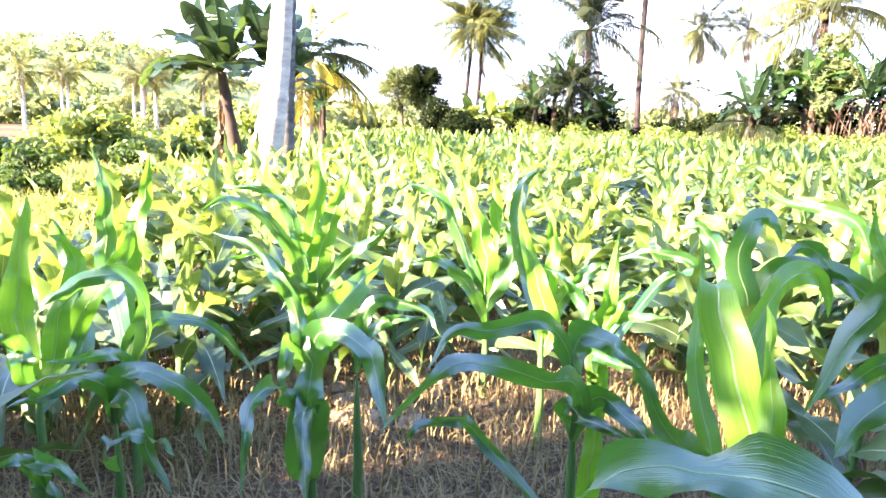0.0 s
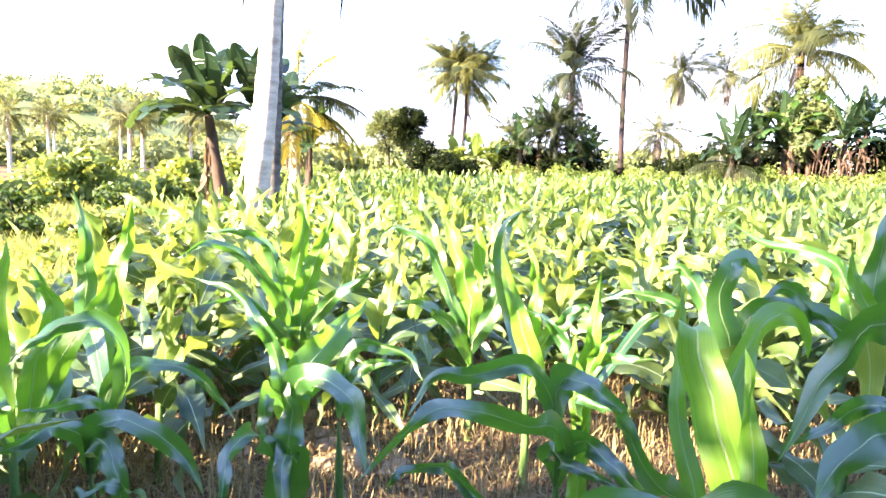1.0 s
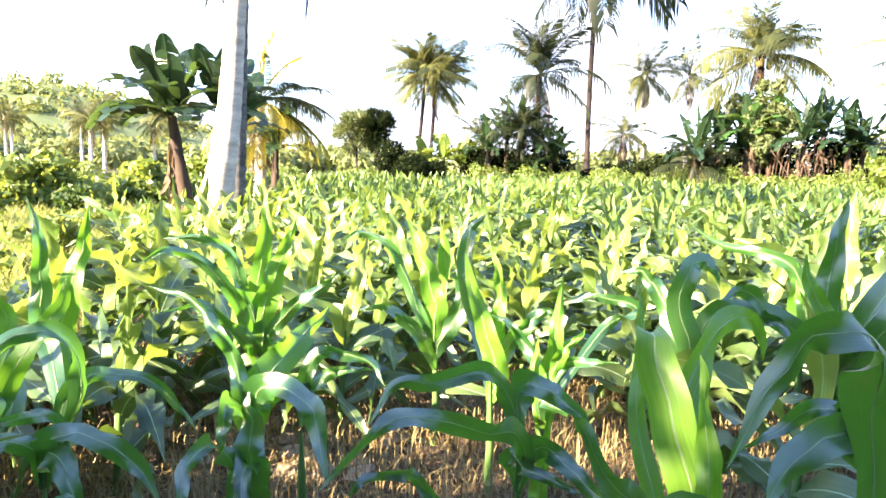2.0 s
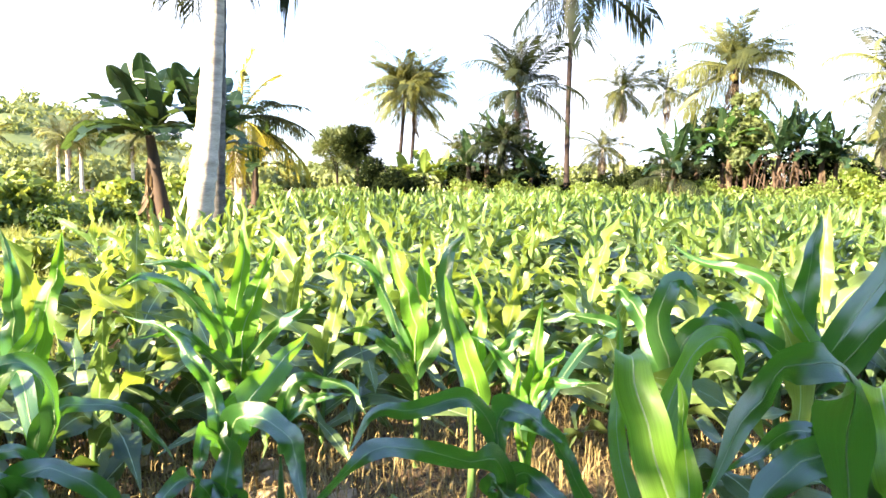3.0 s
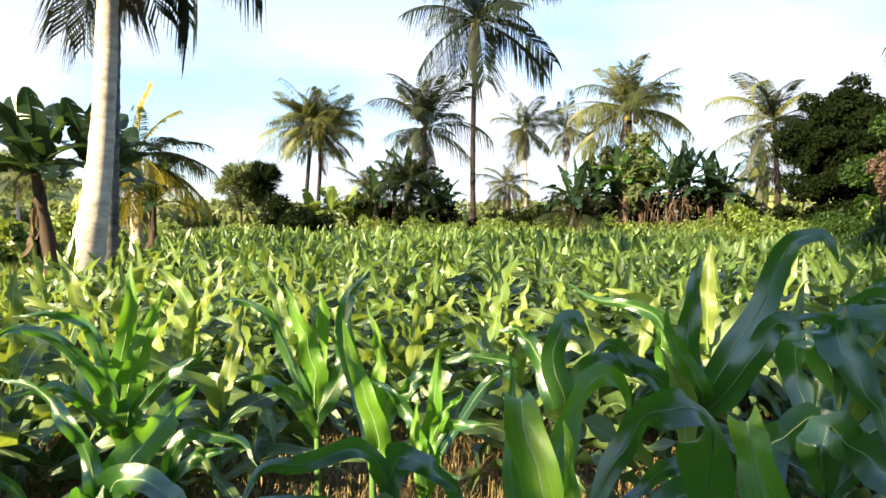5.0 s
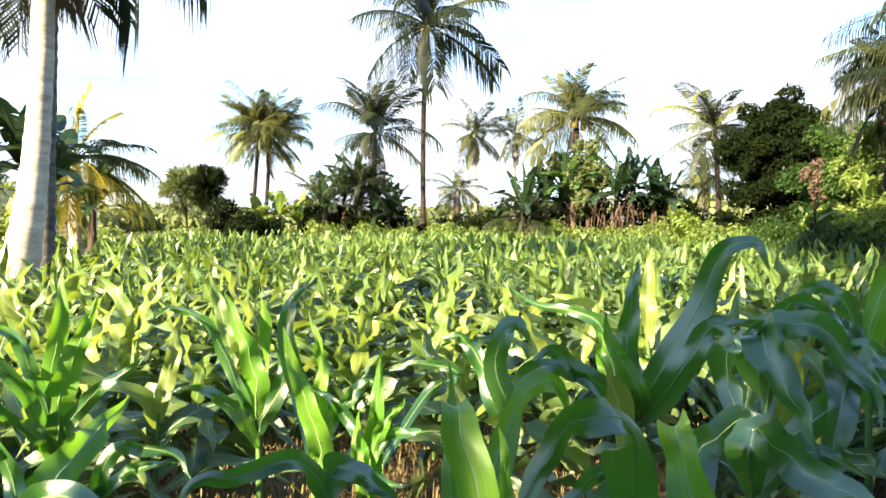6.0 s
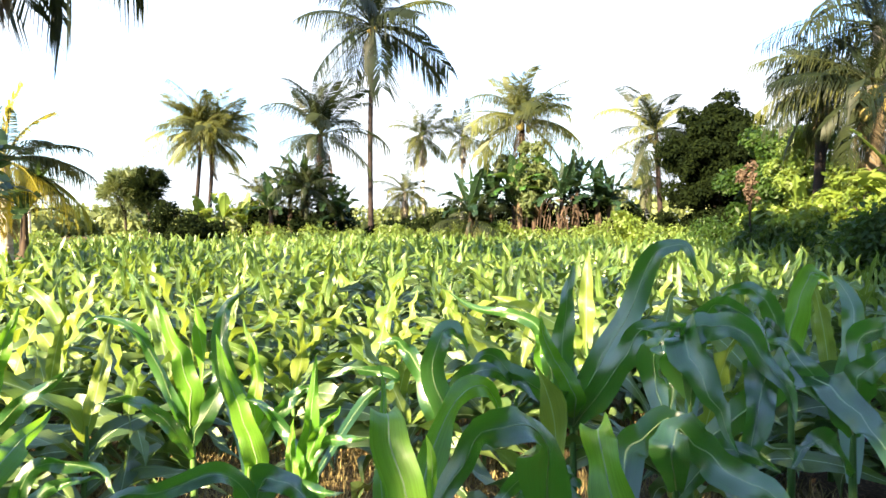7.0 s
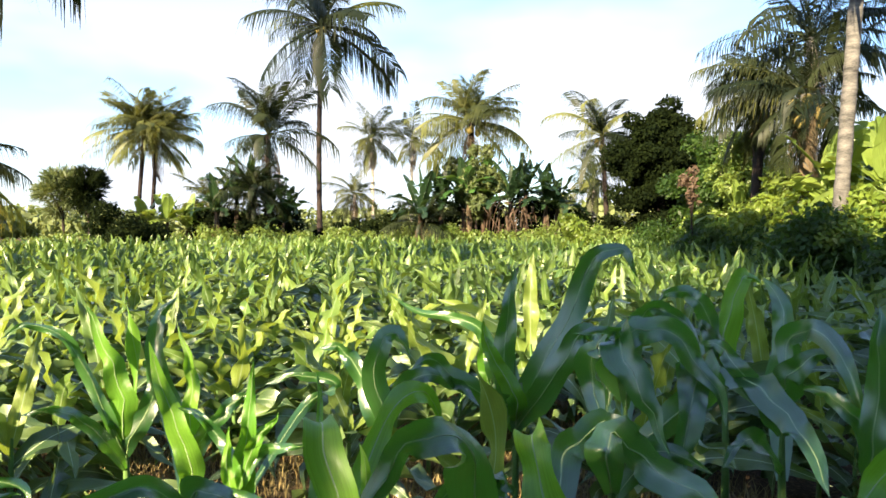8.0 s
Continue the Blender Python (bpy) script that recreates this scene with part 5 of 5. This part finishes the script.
hero_corn(-0.72, 3.03, 0.62, [
    ([(0.00, 0.00, 0.43), (0.02, -0.05, 0.55), (0.05, -0.04, 0.76), (0.10, -0.03, 0.92), (0.17, -0.02, 1.10)], 0.134, (-55, -60, -61)),
    ([(0.00, 0.00, 0.46), (-0.01, -0.00, 0.56), (0.00, 0.00, 0.80), (0.03, 0.01, 1.03), (0.02, 0.06, 1.20)], 0.103, (31, 28, 27)),
    ([(0.00, 0.00, 0.55), (-0.01, -0.05, 0.67), (-0.05, -0.08, 0.81), (-0.09, -0.13, 0.96), (-0.18, -0.21, 1.02), (-0.31, -0.25, 1.02)], 0.066, (76, 82, 106)),
    ([(0.00, 0.00, 0.48), (-0.02, -0.06, 0.60), (-0.07, -0.17, 0.80), (-0.16, -0.25, 0.93), (-0.26, -0.34, 0.99), (-0.35, -0.37, 0.94)], 0.064, (57, 71, 105)),
    ([(0.00, 0.00, 0.47), (0.05, -0.04, 0.59), (0.17, -0.12, 0.74), (0.28, -0.15, 0.82), (0.36, -0.14, 0.88)], 0.069, (-65, -83, -82)),
    ([(0.00, 0.00, 0.41), (0.00, -0.05, 0.52), (-0.06, -0.17, 0.65), (-0.16, -0.25, 0.76), (-0.28, -0.34, 0.75)], 0.069, (40, 61, 93)),
], (0, 1,))
hero_corn(-0.98, 1.79, 0.50, [
    ([(0.00, 0.00, 0.50), (0.03, -0.04, 0.62), (0.11, -0.06, 0.66), (0.21, -0.07, 0.62), (0.29, -0.09, 0.56), (0.33, -0.11, 0.49)], 0.072, (116, 36, 31)),
    ([(0.00, 0.00, 0.49), (0.01, -0.05, 0.60), (-0.02, -0.12, 0.66), (-0.06, -0.21, 0.65), (-0.12, -0.25, 0.63)], 0.059, (-132, -72, -68)),
    ([(0.00, 0.00, 0.49), (0.05, -0.09, 0.62), (0.11, -0.11, 0.60), (0.15, -0.15, 0.50), (0.22, -0.17, 0.39)], 0.076, (158, 23, 24)),
    ([(0.00, 0.00, 0.51), (-0.00, 0.06, 0.63), (-0.01, -0.00, 0.68), (-0.05, -0.08, 0.69), (-0.08, -0.16, 0.71)], 0.046, (-124, -67, -70)),
    ([(0.00, 0.00, 0.35), (0.09, -0.24, 0.53), (0.13, -0.21, 0.56), (0.19, -0.19, 0.54), (0.23, -0.17, 0.49)], 0.038, (-14, -111, -142)),
])
hero_corn(-1.18, 2.30, 0.50, [
    ([(0.00, 0.00, 0.39), (-0.01, -0.00, 0.50), (0.04, 0.02, 0.60), (0.11, 0.11, 0.60), (0.22, 0.15, 0.56), (0.32, 0.13, 0.48), (0.37, 0.15, 0.38)], 0.064, (83, 67, 77)),
    ([(0.00, 0.00, 0.45), (0.13, -0.16, 0.61), (0.13, -0.16, 0.73), (0.08, -0.21, 0.82), (0.01, -0.28, 0.82), (-0.03, -0.36, 0.79), (-0.08, -0.39, 0.73)], 0.075, (27, 112, 147)),
    ([(0.00, 0.00, 0.45), (-0.15, 0.26, 0.64), (-0.11, 0.28, 0.83), (-0.07, 0.30, 0.99), (-0.04, 0.31, 1.15)], 0.112, (3, 12, 11)),
    ([(0.00, 0.00, 0.47), (-0.20, 0.29, 0.67), (-0.23, 0.33, 0.84), (-0.23, 0.33, 1.01), (-0.26, 0.32, 1.18)], 0.092, (-14, -13, -12)),
], (2,))
hero_corn(-1.37, 2.08, 0.50, [
    ([(0.00, 0.00, 0.48), (-0.03, -0.02, 0.59), (-0.02, -0.01, 0.74), (-0.01, -0.01, 0.90), (0.01, 0.01, 1.05)], 0.111, (-90, -96, -98)),
    ([(0.00, 0.00, 0.42), (0.04, 0.03, 0.54), (0.06, 0.04, 0.68), (0.11, 0.07, 0.82), (0.09, 0.05, 0.91), (0.05, 0.03, 0.93)], 0.080, (72, 74, 87)),
    ([(0.00, 0.00, 0.40), (0.02, 0.13, 0.54), (0.09, 0.17, 0.70), (0.19, 0.22, 0.86), (0.21, 0.23, 0.94)], 0.088, (59, 60, 60)),
    ([(0.00, 0.00, 0.41), (0.03, -0.10, 0.55), (0.03, -0.10, 0.62), (0.05, -0.21, 0.68), (-0.00, -0.24, 0.68)], 0.072, (30, 54, 107)),
    ([(0.00, 0.00, 0.38), (0.06, 0.15, 0.53), (0.01, 0.24, 0.70), (-0.06, 0.31, 0.84), (-0.09, 0.30, 0.95)], 0.084, (22, 7, 17)),
], (0, 1, 2,))
hero_corn(-0.89, 1.38, 0.40, [
    ([(0.00, 0.00, 0.45), (-0.02, -0.01, 0.56), (-0.01, -0.06, 0.62), (0.04, -0.05, 0.60), (0.10, -0.06, 0.56)], 0.050, (152, 40, 27)),
    ([(0.00, 0.00, 0.45), (-0.03, -0.02, 0.56), (-0.02, -0.07, 0.63), (-0.07, -0.10, 0.63)], 0.046, (87, 93, 126)),
])
hero_corn(0.35, 0.67, 0.93, [
    ([(0.00, 0.00, 0.84), (-0.04, 0.04, 0.915), (-0.12, 0.12, 0.925), (-0.22, 0.19, 0.88), (-0.32, 0.23, 0.79)], 0.100, (-41, -41, -41)),
])


taken = [(ob.location.x, ob.location.y) for ob in scene.objects if ob.name.startswith("corn_plant")]
patterns = [corn_plant(30 + k, -30, 100 + k, 0.86 + 0.03 * (k % 5), 9 + k % 3) for k in range(9)]


def in_field(x, y):
    """The field's outline: open ground on the left, hedge on the right, weeds along the far edge."""
    left = -4.2 if y < 4.2 else (max(-4.0, -0.42 * y - 0.1) if y < 11 else -3.4)
    if math.hypot(x + 3.3, y - 10.85) < 0.5 or math.hypot(x + 3.2, y - 11.9) < 0.35:
        return False
    right = 8.2 + (y - 4) * 0.54
    far = 32.0 if x < 5 else 32.0 - (x - 5) * 0.55
    return left < x < right and y < far


rng = np.random.default_rng(77)
spots = []
for row in np.arange(-28, 44):
    for k in np.arange(-14, 130):
        u, v = row * 0.62 + rng.normal() * 0.06, k * 0.34 + rng.normal() * 0.07
        x, y = u * 0.966 + v * 0.259 , -u * 0.259 + v * 0.966
        if in_field(x, y) and y > -3 and (math.hypot(x, y) > 1.3 or y < -0.8) and rng.random() > 0.04:
            spots.append((x, y))
near, field = [], []
for x, y in spots:
    if min(math.hypot(x - a, y - b) for a, b in taken) < 0.42:
        continue
    if -0.95 < x < 0.35 and 0.6 < y < 2.9:
        continue
    d = math.hypot(x, y)
    (near if (y > 0.3 and d < 6.2 and abs(math.atan2(x - 0.1, y) - 0.18) < 0.9) else field).append((x, y))
near.sort(key=lambda p: math.hypot(*p))
field += near[285:]
for k, (x, y) in enumerate(near[:285]):
    sc = rng.uniform(0.85, 1.12)
    m = pose(x, y, 0, rng.normal() * 3, rng.normal() * 3, rng.uniform(0, 360)) @ Matrix.Diagonal((sc, sc, sc, 1))
    if k < len(patterns):
        patterns[k].matrix_world = m
    else:
        copy_thing(patterns[k % len(patterns)], m)

shapes_mid = [corn_leaves(200 + k, 0.88, 11, 8, 2, 0.102, 1.3) for k in range(10)]
shapes_far = [corn_leaves(230 + k, 0.86, 10, 6, 2, 0.105, 1.3) for k in range(8)]
piles = {"mid": ([], []), "far": ([], [])}
for x, y in field:
    sc = rng.uniform(0.80, 1.16)
    m = pose(x, y, 0, rng.normal() * 4, rng.normal() * 4, rng.uniform(0, 360)) @ Matrix.Diagonal((sc, sc, sc, 1))
    where, shapes = ("mid", shapes_mid) if math.hypot(x, y) < 12 else ("far", shapes_far)
    leaves = shapes[int(rng.integers(len(shapes)))]
    piles[where][0].append(moved(joined(leaves[:-2]), m))
    piles[where][1].append(moved(joined(leaves[-2:]), m))
for where, (old, young) in piles.items():
    tagged(new("corn_field", mesh_of("corn_field", joined(old), CORN_FIELD)), "rows of young green maize filling the field", "corn", kind="stuff")
    tagged(new("corn_whorls", mesh_of("corn_whorls", joined(young), CORN_FIELD_YOUNG)), "bright upright young leaves of the maize", "corn", kind="stuff")


# ---- straw, stubble, grass ----
def strands(count, box, length, width, upright, seed, inside=None):
    """Loose thin blades over a stretch of ground."""
    rng = np.random.default_rng(seed)
    x, y = rng.uniform(box[0], box[1], count), rng.uniform(box[2], box[3], count)
    if inside is not None:
        keep = np.array([inside(a, b) for a, b in zip(x, y)])
        x, y = x[keep], y[keep]
    n = len(x)
    az, el = rng.uniform(0, 6.28, n), np.radians(np.clip(rng.normal(upright, 22, n), 1, 88))
    ln = length * rng.uniform(0.4, 1.3, n)
    d = np.stack([np.cos(az) * np.cos(el), np.sin(az) * np.cos(el), np.sin(el)], -1)
    w = np.stack([-np.sin(az), np.cos(az), 0 * az], -1) * width * rng.uniform(0.6, 1.3, n)[:, None]
    p = np.stack([x, y, rng.uniform(0.0, 0.03, n)], -1)
    mid = p + d * ln[:, None] * 0.55
    end = p + d * ln[:, None] * np.array([1, 1, 0.85]) + np.stack([np.cos(az), np.sin(az), -0.3 + 0 * az], -1) * ln[:, None] * 0.15
    end[:, 2] = np.maximum(end[:, 2], 0.012)
    v = np.stack([p - w, p + w, mid + w, mid - w, end + w * 0.3, end - w * 0.3], 1).reshape(-1, 3)
    i = np.arange(n)[:, None] * 6
    f = np.concatenate([i + [[0, 1, 2, 3]], i + [[3, 2, 4, 5]]], 0)
    u = np.tile(np.array([[0, 0], [1, 0], [1, 1], [0, 1.0]]), (len(f), 1, 1))
    return v, f, u


def dry_bank():
    """Dead banana leaves bent over and hanging round old stems."""
    rng = np.random.default_rng(47)
    out = []
    for k in range(34):
        x, y, h = rng.uniform(14.4, 16.5), rng.uniform(28.2, 28.8), rng.uniform(0.9, 2.6)
        a = rng.uniform(0, 6.28)
        d = np.array([math.cos(a), math.sin(a), 0]) * rng.uniform(0.15, 0.6)
        b = np.array([x, y, h])
        out.append(blade(bezier(b, b + d + [0, 0, 0.35], b + d * 1.3 - [0, 0, h * rng.uniform(0.3, 0.7)], 7), rng.uniform(0.04, 0.13), rng.normal() * 40, 2, 0.3, 0.06, k, turn=rng.normal() * 60))
    for k in range(4):
        x, y, h = rng.uniform(14.4, 16.5), rng.uniform(28.4, 28.8), rng.uniform(1.8, 2.9)
        out.append(tube([(x, y, 0), (x + 0.03, y, h * 0.5), (x + rng.normal() * 0.35, y, h)], (0.036, 0.03, 0.018), 7))
    return joined(out)


tagged(new("dry_leaf_bank", mesh_of("dry_leaf_bank", dry_bank(), DRY_LEAF)), "dry brown banana stems and hanging dead leaves", "dry leaves", kind="stuff")


def clod(x, y, size, seed):
    """A dry lump of soil, uneven and flat underneath."""
    rng = np.random.default_rng(seed)
    lat, lon = np.meshgrid(np.linspace(-0.5, 1.57, 6), np.linspace(0, 2 * np.pi, 9), indexing="ij")
    r = size * (1 + 0.16 * rng.normal(size=lat.shape))
    r[:, -1], r[-1] = r[:, 0], r[-1, 0]
    pts = np.stack([r * np.cos(lat) * np.cos(lon), 0.8 * r * np.cos(lat) * np.sin(lon), 0.6 * r * np.sin(lat) + 0.15 * size], -1)
    ob = new("soil_clod", mesh_of("soil_clod", grid(pts), CLOD, smooth=False))
    ob.matrix_world = pose(x, y, 0, 0, 0, rng.uniform(0, 360))
    return tagged(ob, "dry tan clod of soil between the corn", "soil clod", "soil clods")


rng = np.random.default_rng(88)
for k in range(46):
    clod(rng.uniform(-1.3, -0.15), rng.uniform(2.9, 4.1), 0.03 + 0.05 * rng.random() ** 2, 300 + k)
tagged(new("straw_litter", mesh_of("straw_litter", strands(18000, (-3.0, 3.0, -1.5, 5.5), 0.14, 0.0020, 8, 81), STRAW)), "dry straw lying between the corn rows", "straw", kind="stuff")
tagged(new("stubble", mesh_of("stubble", strands(40000, (-3.0, 3.0, -0.8, 5.0), 0.15, 0.0024, 74, 82), STRAW)), "upright dry yellow stubble between corn plants", "stubble", kind="stuff")
tagged(new("grass_strip", mesh_of("grass_strip", strands(95000, (-20, -1.6, 4, 19), 0.34, 0.006, 64, 83, lambda x, y: not in_field(x, y)), GRASS)), "sunlit dry-green grass beside the field", "grass", kind="stuff")
tagged(new("edge_grass", mesh_of("edge_grass", strands(42000, (3, 20, 3, 35), 0.45, 0.008, 66, 84, lambda x, y: not in_field(x, y)), GRASS)), "rough weedy grass under the hedge", "grass", kind="stuff")
